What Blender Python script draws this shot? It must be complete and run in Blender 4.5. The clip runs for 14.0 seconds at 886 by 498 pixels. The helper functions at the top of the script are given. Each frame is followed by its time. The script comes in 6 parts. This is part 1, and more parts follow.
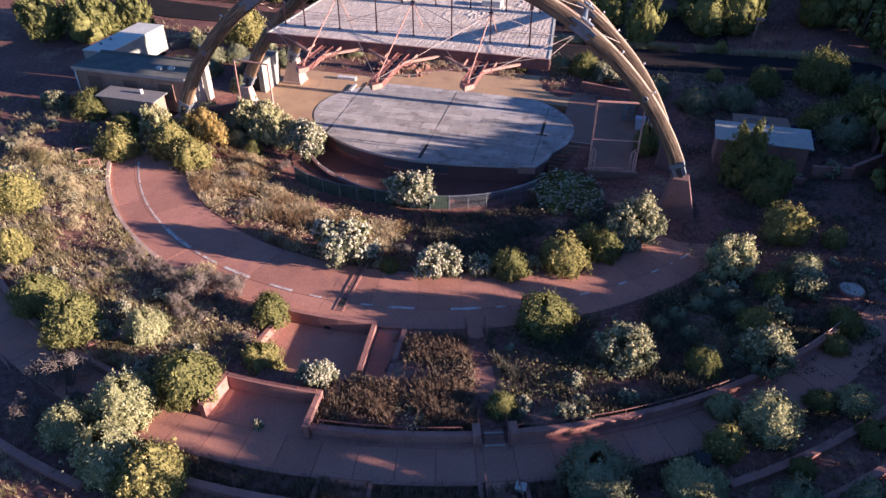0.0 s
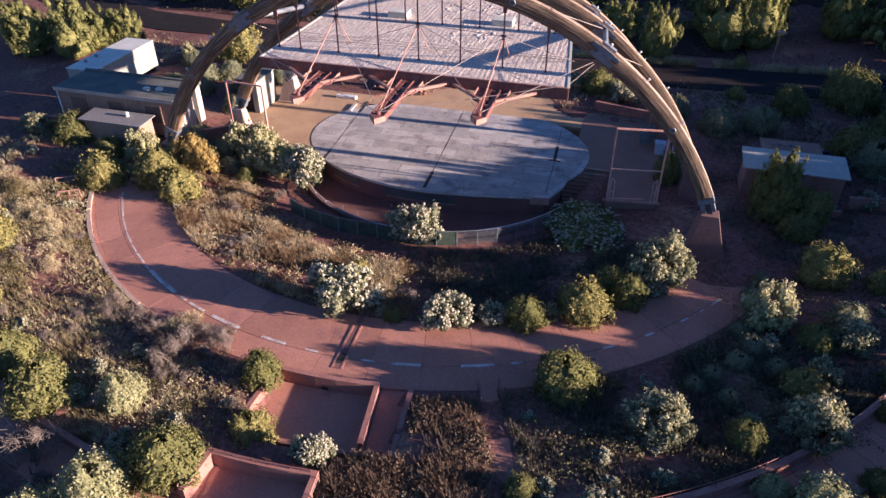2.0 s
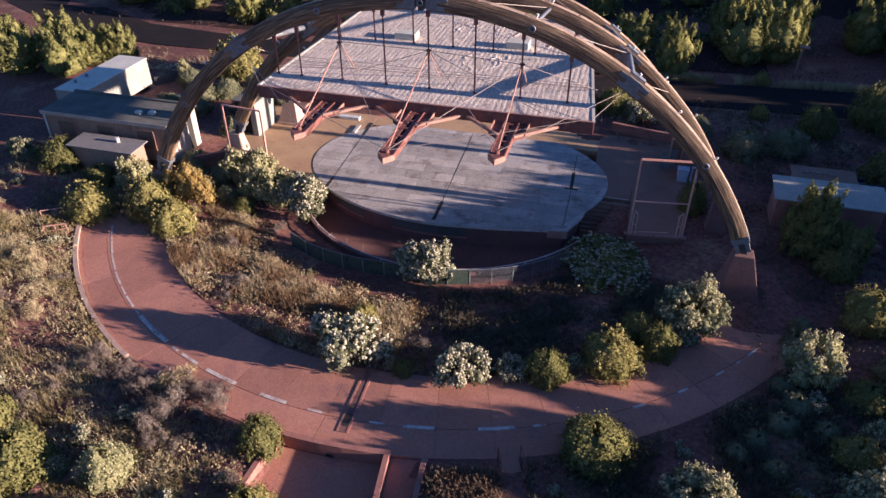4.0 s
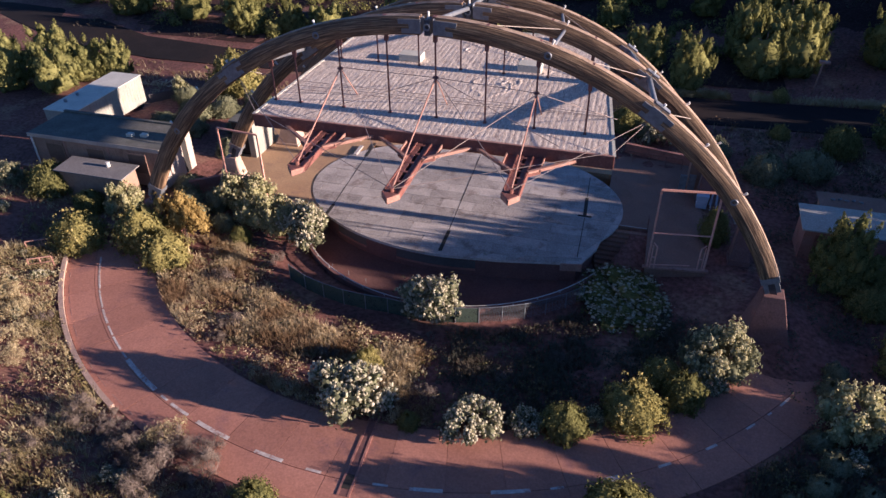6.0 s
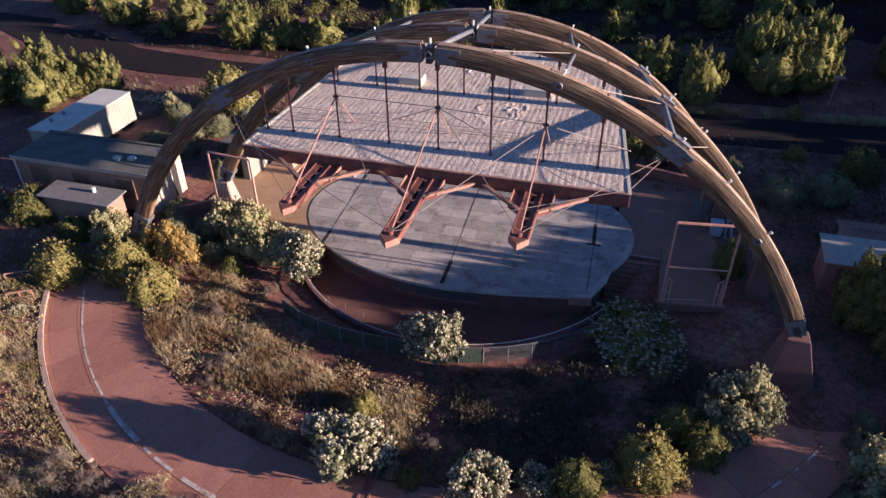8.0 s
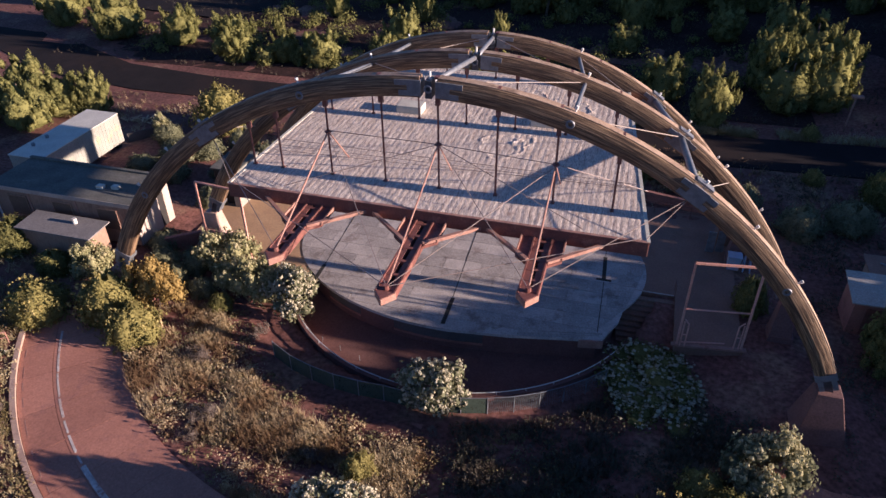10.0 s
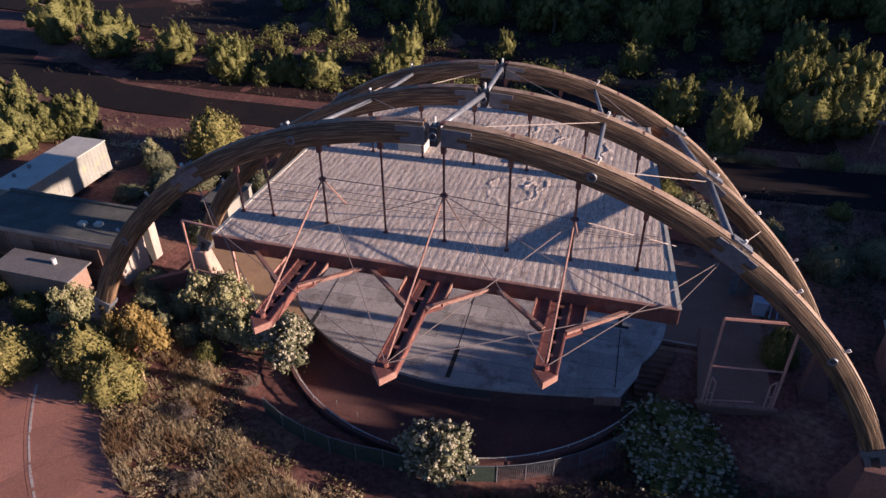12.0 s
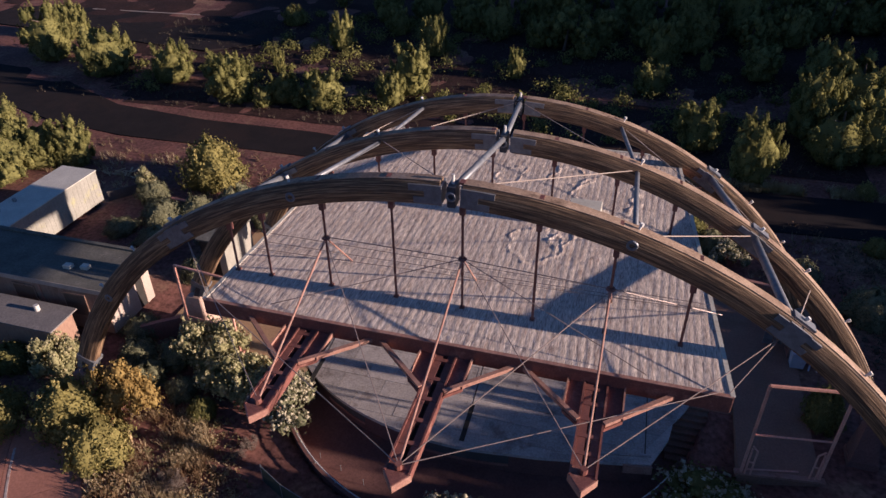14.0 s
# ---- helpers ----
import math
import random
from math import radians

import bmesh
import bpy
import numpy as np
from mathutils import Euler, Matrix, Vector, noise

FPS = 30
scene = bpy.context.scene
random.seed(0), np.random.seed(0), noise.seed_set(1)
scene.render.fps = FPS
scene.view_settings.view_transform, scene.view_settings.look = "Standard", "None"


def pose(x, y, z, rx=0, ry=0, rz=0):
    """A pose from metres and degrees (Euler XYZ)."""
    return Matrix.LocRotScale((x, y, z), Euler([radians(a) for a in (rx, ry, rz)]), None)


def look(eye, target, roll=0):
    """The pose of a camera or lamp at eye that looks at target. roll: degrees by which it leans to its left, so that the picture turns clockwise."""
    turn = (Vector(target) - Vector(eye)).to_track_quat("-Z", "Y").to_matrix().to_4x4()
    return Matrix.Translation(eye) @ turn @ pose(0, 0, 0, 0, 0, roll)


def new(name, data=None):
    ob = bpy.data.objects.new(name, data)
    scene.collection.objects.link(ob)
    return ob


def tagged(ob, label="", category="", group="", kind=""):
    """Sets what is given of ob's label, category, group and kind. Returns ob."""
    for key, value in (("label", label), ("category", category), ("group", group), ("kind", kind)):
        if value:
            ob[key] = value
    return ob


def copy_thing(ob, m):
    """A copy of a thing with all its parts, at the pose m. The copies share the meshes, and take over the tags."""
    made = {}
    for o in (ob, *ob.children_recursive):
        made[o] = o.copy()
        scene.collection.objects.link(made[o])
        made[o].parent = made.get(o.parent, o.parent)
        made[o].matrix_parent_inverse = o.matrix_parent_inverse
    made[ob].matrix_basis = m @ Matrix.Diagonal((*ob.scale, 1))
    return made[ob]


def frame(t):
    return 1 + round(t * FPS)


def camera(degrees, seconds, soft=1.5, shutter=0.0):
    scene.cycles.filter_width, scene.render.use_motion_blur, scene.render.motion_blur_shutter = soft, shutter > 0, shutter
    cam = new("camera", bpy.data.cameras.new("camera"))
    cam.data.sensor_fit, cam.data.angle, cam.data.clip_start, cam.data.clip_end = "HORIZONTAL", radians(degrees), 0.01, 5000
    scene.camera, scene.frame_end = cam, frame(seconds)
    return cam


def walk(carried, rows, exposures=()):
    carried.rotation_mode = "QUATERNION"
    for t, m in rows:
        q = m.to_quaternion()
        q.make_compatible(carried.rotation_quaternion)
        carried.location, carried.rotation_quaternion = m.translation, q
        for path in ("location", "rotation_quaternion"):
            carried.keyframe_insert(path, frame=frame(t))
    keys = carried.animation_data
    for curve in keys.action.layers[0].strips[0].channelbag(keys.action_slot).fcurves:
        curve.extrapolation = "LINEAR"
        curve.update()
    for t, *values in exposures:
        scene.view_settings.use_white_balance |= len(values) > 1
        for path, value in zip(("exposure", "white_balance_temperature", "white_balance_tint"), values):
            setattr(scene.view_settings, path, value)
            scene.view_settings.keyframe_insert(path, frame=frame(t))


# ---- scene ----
cam = camera(65.0, 14.0)
PATH = [
    (0, (-0.224, -0.446, 25.662), (-0.667, 1.13, 24.513), 0.0),
    (0.5, (-0.587, 0.718, 25.603), (-1.032, 2.295, 24.455), -0.0),
    (1, (-1.033, 1.844, 25.574), (-1.478, 3.421, 24.428), -0.1),
    (1.5, (-1.537, 2.967, 25.593), (-1.981, 4.544, 24.446), -0.1),
    (2, (-1.986, 4.085, 25.627), (-2.431, 5.661, 24.479), -0.1),
    (2.5, (-2.463, 5.1, 25.686), (-2.907, 6.677, 24.538), -0.2),
    (3, (-2.967, 6.092, 25.748), (-3.411, 7.668, 24.6), -0.2),
    (5.5, (-4.794, 10.33, 25.934), (-5.246, 11.908, 24.792), -0.4),
    (6, (-5.073, 11.115, 26.008), (-5.526, 12.693, 24.866), -0.4),
    (6.5, (-5.34, 11.867, 26.089), (-5.793, 13.445, 24.947), -0.4),
    (7, (-5.587, 12.621, 26.171), (-6.04, 14.199, 25.028), -0.4),
    (7.5, (-5.827, 13.356, 26.226), (-6.28, 14.935, 25.085), -0.4),
    (10, (-6.991, 17.425, 26.434), (-7.449, 19.01, 25.304), -0.5),
    (10.5, (-7.29, 18.361, 26.427), (-7.75, 19.949, 25.301), -0.5),
    (11, (-7.628, 19.227, 26.472), (-8.087, 20.818, 25.351), -0.5),
    (11.5, (-7.899, 20.154, 26.505), (-8.362, 21.748, 25.389), -0.5),
    (12, (-8.205, 21.081, 26.566), (-8.671, 22.675, 25.453), -0.5),
    (12.5, (-8.589, 22.014, 26.603), (-9.057, 23.61, 25.493), -0.5),
    (13, (-8.98, 22.97, 26.673), (-9.452, 24.567, 25.566), -0.6),
    (13.5, (-9.403, 23.857, 26.759), (-9.878, 25.456, 25.654), -0.6),
    (14, (-9.883, 24.755, 26.833), (-10.357, 26.355, 25.731), -0.6),
]
walk(cam, [(t, look(eye, target, roll)) for t, eye, target, roll in PATH], [(0, 1.97, 5680, 26), (3, 1.74, 5720, 26), (6.5, 1.46, 5800, 26), (10.5, 1.27, 5880, 27), (14, 0.83, 6000, 28)])

# ---- world, sun, exposure ----
SUN_EL, SUN_AZ = 10.5, 1.2
world = bpy.data.worlds.new("world")
scene.world = world
world.use_nodes = True
wn, wl = world.node_tree.nodes, world.node_tree.links
sky = wn.new("ShaderNodeTexSky")
sky.sky_type, sky.sun_disc = "NISHITA", False
sky.sun_elevation, sky.sun_rotation = radians(SUN_EL), radians(90 - SUN_AZ)
sky.air_density, sky.dust_density, sky.ozone_density = 1.0, 0.15, 5.0
wl.new(sky.outputs[0], wn["Background"].inputs[0])
wn["Background"].inputs[1].default_value = 0.054
sun_data = bpy.data.lights.new("sun", "SUN")
sun_data.energy, sun_data.angle, sun_data.color = 5.0, radians(0.6), (1.0, 0.8, 0.56)
sun = new("sun", sun_data)
_e, _a = radians(SUN_EL), radians(SUN_AZ)
sun.matrix_world = look((90 * math.cos(_e) * math.cos(_a), 60 + 90 * math.cos(_e) * math.sin(_a), 90 * math.sin(_e)), (0, 60, 0))


# ---- materials ----
def surface(name, a, b, scale=1.0, fine=14.0, rough=0.85, bump=0.3, metal=0.0, stain=None, stain_scale=0.35, stain_at=0.55,
            vary=0.0, coords="world", stretch=(1, 1, 1), grit=0.5, gloss=0.5):
    """Two tones by a broad noise, grain by a fine one, stains of a third tone, relief by the grain."""
    m = bpy.data.materials.new(name)
    m.use_nodes = True
    n, l = m.node_tree.nodes, m.node_tree.links
    bsdf = n["Principled BSDF"]
    if coords == "world":
        src = n.new("ShaderNodeNewGeometry").outputs["Position"]
    else:
        src = n.new("ShaderNodeTexCoord").outputs["Object"]
    mp = n.new("ShaderNodeMapping")
    mp.inputs["Scale"].default_value = stretch
    l.new(src, mp.inputs[0])

    def tex(s, detail, r=0.6):
        t = n.new("ShaderNodeTexNoise")
        t.inputs["Scale"].default_value, t.inputs["Detail"].default_value, t.inputs["Roughness"].default_value = s, detail, r
        l.new(mp.outputs[0], t.inputs["Vector"])
        return t.outputs[0]

    def ramp(v, lo, hi):
        r = n.new("ShaderNodeMapRange")
        r.inputs[1].default_value, r.inputs[2].default_value = lo, hi
        l.new(v, r.inputs[0])
        return r.outputs[0]

    def mix(fac, c, d, kind="MIX"):
        x = n.new("ShaderNodeMix")
        x.data_type, x.blend_type = "RGBA", kind
        for sock, val in ((x.inputs[0], fac), (x.inputs[6], c), (x.inputs[7], d)):
            if isinstance(val, bpy.types.NodeSocket):
                l.new(val, sock)
            elif isinstance(val, (int, float)):
                sock.default_value = val
            else:
                sock.default_value = (*val, 1)
        return x.outputs[2]

    f = tex(fine, 5)
    col = mix(ramp(tex(scale, 4), 0.35, 0.65), a, b)
    if stain:
        col = mix(ramp(tex(stain_scale, 6, 0.7), stain_at, stain_at + 0.12), col, stain)
    g = n.new("ShaderNodeMapRange")
    g.inputs[1].default_value, g.inputs[2].default_value = 0.3, 0.7
    g.inputs[3].default_value, g.inputs[4].default_value = 1 - grit, 1 + grit
    l.new(f, g.inputs[0])
    if vary:
        o = n.new("ShaderNodeObjectInfo")
        w = n.new("ShaderNodeMath")
        w.operation = "MULTIPLY_ADD"
        w.inputs[1].default_value, w.inputs[2].default_value = 2 * vary, -vary
        l.new(o.outputs["Random"], w.inputs[0])
        s = n.new("ShaderNodeMath")
        l.new(w.outputs[0], s.inputs[0])
        l.new(g.outputs[0], s.inputs[1])
        gain = s.outputs[0]
    else:
        gain = g.outputs[0]
    col = mix(1.0, col, gain, "MULTIPLY")
    l.new(col, bsdf.inputs["Base Color"])
    bsdf.inputs["Roughness"].default_value, bsdf.inputs["Metallic"].default_value = rough, metal
    bsdf.inputs["Specular IOR Level"].default_value = gloss
    if bump:
        bp = n.new("ShaderNodeBump")
        bp.inputs["Strength"].default_value, bp.inputs["Distance"].default_value = bump, 0.03
        l.new(f, bp.inputs["Height"])
        l.new(bp.outputs[0], bsdf.inputs["Normal"])
    return m


def leaves(name, a, b, through_light=0.3, broad=0.6, third=None):
    """Foliage: tone by leaf and by clump, some light let through."""
    m = bpy.data.materials.new(name)
    m.use_nodes = True
    n, l = m.node_tree.nodes, m.node_tree.links
    n.remove(n["Principled BSDF"])
    geo, noi, add, mr, mix = (n.new("ShaderNode" + k) for k in ("NewGeometry", "TexNoise", "Math", "MapRange", "Mix"))
    noi.inputs["Scale"].default_value = broad
    l.new(geo.outputs["Position"], noi.inputs["Vector"])
    l.new(geo.outputs["Random Per Island"], add.inputs[0])
    l.new(noi.outputs[0], add.inputs[1])
    mr.inputs[1].default_value, mr.inputs[2].default_value = 0.4, 1.5
    l.new(add.outputs[0], mr.inputs[0])
    mix.data_type = "RGBA"
    mix.inputs[6].default_value, mix.inputs[7].default_value = (*a, 1), (*b, 1)
    l.new(mr.outputs[0], mix.inputs[0])
    tone = mix.outputs[2]
    if third:
        patch, pr, px = n.new("ShaderNodeTexNoise"), n.new("ShaderNodeMapRange"), n.new("ShaderNodeMix")
        patch.inputs["Scale"].default_value, patch.inputs["Detail"].default_value = 0.45, 5
        l.new(geo.outputs["Position"], patch.inputs["Vector"])
        pr.inputs[1].default_value, pr.inputs[2].default_value = 0.46, 0.6
        l.new(patch.outputs[0], pr.inputs[0])
        px.data_type = "RGBA"
        l.new(pr.outputs[0], px.inputs[0])
        l.new(tone, px.inputs[6])
        px.inputs[7].default_value = (*third, 1)
        tone = px.outputs[2]
    d, t, s = n.new("ShaderNodeBsdfDiffuse"), n.new("ShaderNodeBsdfTranslucent"), n.new("ShaderNodeMixShader")
    l.new(tone, d.inputs[0])
    l.new(tone, t.inputs[0])
    s.inputs[0].default_value = through_light
    l.new(d.outputs[0], s.inputs[1])
    l.new(t.outputs[0], s.inputs[2])
    l.new(s.outputs[0], n["Material Output"].inputs[0])
    return m


def glulam():
    """Weathered laminated timber: streaks that follow the curve round the object's own y axis."""
    m = bpy.data.materials.new("laminated_timber")
    m.use_nodes = True
    n, l = m.node_tree.nodes, m.node_tree.links
    bsdf = n["Principled BSDF"]
    tc, sep = n.new("ShaderNodeTexCoord"), n.new("ShaderNodeSeparateXYZ")
    l.new(tc.outputs["Object"], sep.inputs[0])

    def op(kind, p, q=None):
        x = n.new("ShaderNodeMath")
        x.operation = kind
        for i, v in enumerate((p, q)):
            if isinstance(v, bpy.types.NodeSocket):
                l.new(v, x.inputs[i])
            elif v is not None:
                x.inputs[i].default_value = v
        return x.outputs[0]
    rad = op("SQRT", op("ADD", op("MULTIPLY", sep.outputs[0], sep.outputs[0]), op("MULTIPLY", sep.outputs[2], sep.outputs[2])))
    ang = op("ARCTAN2", sep.outputs[0], sep.outputs[2])
    com = n.new("ShaderNodeCombineXYZ")
    l.new(op("MULTIPLY", ang, 13.0), com.inputs[0])
    l.new(op("MULTIPLY", sep.outputs[1], 7.0), com.inputs[1])
    l.new(op("MULTIPLY", rad, 20.0), com.inputs[2])
    t1, t2 = n.new("ShaderNodeTexNoise"), n.new("ShaderNodeTexNoise")
    t1.inputs["Scale"].default_value, t1.inputs["Detail"].default_value, t1.inputs["Roughness"].default_value = 1.0, 5, 0.65
    l.new(com.outputs[0], t1.inputs["Vector"])
    t2.inputs["Scale"].default_value = 0.5
    l.new(tc.outputs["Object"], t2.inputs["Vector"])
    cr = n.new("ShaderNodeValToRGB")
    cr.color_ramp.elements[0].position, cr.color_ramp.elements[0].color = 0.4, (0.052, 0.032, 0.021, 1)
    cr.color_ramp.elements[1].position, cr.color_ramp.elements[1].color = 0.64, (0.4, 0.265, 0.155, 1)
    mid = cr.color_ramp.elements.new(0.51)
    mid.color = (0.165, 0.098, 0.056, 1)
    l.new(t1.outputs[0], cr.inputs[0])
    lam = op("FRACT", op("MULTIPLY", rad, 1 / 0.075))
    edge = op("LESS_THAN", lam, 0.12)
    mx = n.new("ShaderNodeMix")
    mx.data_type, mx.blend_type = "RGBA", "MULTIPLY"
    l.new(op("MULTIPLY", edge, 0.35), mx.inputs[0])
    l.new(cr.outputs[0], mx.inputs[6])
    mx.inputs[7].default_value = (0.25, 0.2, 0.18, 1)
    my = n.new("ShaderNodeMix")
    my.data_type, my.blend_type = "RGBA", "MIX"
    l.new(op("MULTIPLY", op("SUBTRACT", t2.outputs[0], 0.38), 0.55), my.inputs[0])
    l.new(mx.outputs[2], my.inputs[6])
    my.inputs[7].default_value = (0.13, 0.085, 0.06, 1)
    l.new(my.outputs[2], bsdf.inputs["Base Color"])
    bsdf.inputs["Roughness"].default_value = 0.7
    bp = n.new("ShaderNodeBump")
    bp.inputs["Strength"].default_value, bp.inputs["Distance"].default_value = 0.5, 0.04
    l.new(t1.outputs[0], bp.inputs["Height"])
    l.new(bp.outputs[0], bsdf.inputs["Normal"])
    return m


TIMBER = glulam()
PALE_TIMBER = surface("pale_timber", (0.4, 0.29, 0.215), (0.24, 0.165, 0.12), 1.4, 14, 0.75, 0.3, stain=(0.13, 0.085, 0.06), stain_scale=0.9, stain_at=0.56, grit=0.35, gloss=0.3)
STEEL = surface("galvanised_steel", (0.24, 0.255, 0.285), (0.16, 0.172, 0.195), 3, 25, 0.5, 0.05, 0.35, grit=0.15)
WHITE_STEEL = surface("white_painted_steel", (0.7, 0.7, 0.68), (0.55, 0.54, 0.52), 3, 25, 0.5, 0.05, grit=0.15)
HUB = surface("dark_steel", (0.08, 0.085, 0.1), (0.05, 0.053, 0.065), 3, 20, 0.5, 0.1, 0.3, grit=0.2)
OXIDE = surface("red_oxide_paint", (0.215, 0.08, 0.064), (0.155, 0.06, 0.051), 2.5, 18, 0.6, 0.1, stain=(0.3, 0.145, 0.115), stain_scale=1.3, grit=0.3)
PALE_OXIDE = surface("pale_oxide_paint", (0.385, 0.215, 0.168), (0.295, 0.15, 0.118), 2.0, 18, 0.6, 0.1, stain=(0.2, 0.085, 0.068), stain_scale=1.6, stain_at=0.57, grit=0.3)
ROOFING = surface("coated_metal_roofing", (0.65, 0.565, 0.5), (0.445, 0.36, 0.31), 2.2, 9, 0.75, 0.45, stain=(0.33, 0.235, 0.2), stain_scale=1.9, stain_at=0.545, stretch=(3.2, 0.34, 1), grit=0.6)
RED_CONCRETE = surface("red_tinted_concrete", (0.41, 0.186, 0.134), (0.34, 0.149, 0.108), 0.35, 9, 0.85, 0.15, stain=(0.27, 0.125, 0.11), stain_scale=0.5, stain_at=0.57, vary=0.1, grit=0.2)
RED_WALL = surface("red_rendered_concrete", (0.36, 0.17, 0.135), (0.29, 0.125, 0.1), 0.8, 10, 0.85, 0.2, stain=(0.2, 0.095, 0.08), stain_scale=0.8, stain_at=0.58, grit=0.2)
# Red concrete darkened for the shade on the right-hand piers.
SHADE_PIER = surface("shade_darkened_pier", (0.19, 0.098, 0.09), (0.15, 0.078, 0.073), 0.8, 10, 0.88, 0.25, stain=(0.15, 0.075, 0.068), stain_scale=0.8, stain_at=0.56, grit=0.25)
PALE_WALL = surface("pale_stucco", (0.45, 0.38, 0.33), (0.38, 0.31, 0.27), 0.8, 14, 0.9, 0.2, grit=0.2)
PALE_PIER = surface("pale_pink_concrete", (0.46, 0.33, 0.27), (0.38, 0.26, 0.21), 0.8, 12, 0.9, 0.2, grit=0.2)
PLYWOOD = surface("weathered_plywood", (0.45, 0.405, 0.385), (0.35, 0.315, 0.3), 0.9, 9, 0.8, 0.2, stain=(0.24, 0.2, 0.185), stain_scale=0.7, stain_at=0.54, vary=0.2, grit=0.25)
# Same concrete twice, with shade and then sunlight put into its colour.
SHADE_FLOOR = surface("shaded_brown_floor", (0.27, 0.15, 0.11), (0.22, 0.12, 0.09), 0.5, 9, 0.85, 0.15, stain=(0.22, 0.12, 0.08), stain_scale=0.6, grit=0.2)
SUNLIT_FLOOR = surface("sunlit_tan_floor", (0.47, 0.3, 0.17), (0.4, 0.245, 0.14), 0.5, 9, 0.85, 0.15, stain=(0.34, 0.2, 0.13), stain_scale=0.6, grit=0.2)
GATE_PAINT = surface("faded_pink_paint", (0.68, 0.36, 0.29), (0.56, 0.28, 0.225), 2.0, 18, 0.55, 0.1, grit=0.25)
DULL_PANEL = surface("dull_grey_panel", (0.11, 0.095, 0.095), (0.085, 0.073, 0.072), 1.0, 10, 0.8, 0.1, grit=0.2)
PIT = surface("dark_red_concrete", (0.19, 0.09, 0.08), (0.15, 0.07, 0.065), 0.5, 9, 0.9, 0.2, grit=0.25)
DIRT = surface("red_desert_soil", (0.205, 0.094, 0.077), (0.135, 0.066, 0.059), 0.22, 3.5, 0.95, 0.6, stain=(0.25, 0.15, 0.105), stain_scale=0.16, stain_at=0.53, grit=0.5, gloss=0.15)
# Soil tone darkened to hold the shade of the rear woods.
SHADE_SOIL = surface("shade_darkened_soil", (0.052, 0.029, 0.027), (0.034, 0.021, 0.02), 0.3, 4.0, 0.95, 0.6, stain=(0.085, 0.046, 0.04), stain_scale=0.2, stain_at=0.58, grit=0.5, gloss=0.1)
# Darker than bare asphalt, to carry the rear roads' shade in the colour.
ASPHALT = surface("old_asphalt", (0.024, 0.02, 0.022), (0.017, 0.015, 0.017), 0.5, 12, 0.95, 0.1, stain=(0.029, 0.021, 0.021), stain_scale=0.12, stain_at=0.5, grit=0.4, gloss=0.1)
PAINT = surface("worn_white_road_paint", (0.62, 0.58, 0.55), (0.42, 0.33, 0.3), 2.2, 12, 0.8, 0.05, stain=(0.33, 0.16, 0.13), stain_scale=2.4, stain_at=0.54, grit=0.2)
# Near-black fill for slots and openings, in place of their inner shade.
DARK = surface("dark_void", (0.02, 0.018, 0.018), (0.03, 0.027, 0.025), 2, 9, 0.9, 0.0, grit=0.2)
BUFF = surface("tan_siding", (0.33, 0.21, 0.155), (0.28, 0.17, 0.125), 1.0, 10, 0.8, 0.15, stain=(0.2, 0.115, 0.085), stain_scale=0.7, stretch=(1, 1, 0.3), grit=0.2)
BROWN_PANEL = surface("brown_panel", (0.16, 0.095, 0.068), (0.13, 0.08, 0.06), 1.0, 10, 0.6, 0.1, grit=0.2)
GREY_ROOF = surface("grey_roll_roofing", (0.15, 0.148, 0.132), (0.11, 0.109, 0.098), 0.7, 9, 0.92, 0.2, stain=(0.2, 0.19, 0.17), stain_scale=0.9, stain_at=0.6, grit=0.25, gloss=0.15)
WHITE_METAL = surface("off_white_metal_siding", (0.6, 0.58, 0.51), (0.5, 0.48, 0.42), 0.8, 10, 0.6, 0.1, stain=(0.5, 0.46, 0.38), stain_scale=0.8, stain_at=0.6, grit=0.15)
TIN = surface("dusty_grey_metal", (0.4, 0.385, 0.345), (0.32, 0.31, 0.28), 0.8, 9, 0.7, 0.1, stain=(0.45, 0.42, 0.36), stain_scale=0.8, grit=0.2)
SHED_ROOF = surface("weathered_grey_felt", (0.22, 0.205, 0.205), (0.17, 0.16, 0.16), 0.8, 10, 0.9, 0.15, stain=(0.27, 0.25, 0.245), stain_scale=0.8, grit=0.25, gloss=0.2)
SIDING = surface("dusty_grey_siding", (0.31, 0.305, 0.27), (0.26, 0.255, 0.225), 0.8, 10, 0.7, 0.1, stain=(0.36, 0.35, 0.2), stain_scale=0.5, stain_at=0.6, grit=0.15)
GREEN_MESH = surface("green_fence_fabric", (0.055, 0.085, 0.065), (0.04, 0.065, 0.05), 1.5, 12, 0.9, 0.1, grit=0.3)
_n, _l = GREEN_MESH.node_tree.nodes, GREEN_MESH.node_tree.links
_clear, _weave = _n.new("ShaderNodeBsdfTransparent"), _n.new("ShaderNodeMixShader")
_weave.inputs[0].default_value = 0.18
_l.new(_n["Principled BSDF"].outputs[0], _weave.inputs[1])
_l.new(_clear.outputs[0], _weave.inputs[2])
_l.new(_weave.outputs[0], _n["Material Output"].inputs[0])
CABLE = surface("steel_cable", (0.34, 0.27, 0.25), (0.28, 0.22, 0.2), 3, 20, 0.5, 0.0, 0.4, grit=0.1)
PLANK = surface("pale_raw_timber", (0.5, 0.36, 0.22), (0.4, 0.28, 0.17), 2, 12, 0.8, 0.2, grit=0.3)
BARK = surface("grey_bark", (0.16, 0.12, 0.095), (0.11, 0.08, 0.06), 3, 16, 0.95, 0.4, grit=0.4)
ROCK = surface("red_sandstone", (0.3, 0.15, 0.11), (0.22, 0.11, 0.085), 1.2, 7, 0.9, 0.5, grit=0.35)
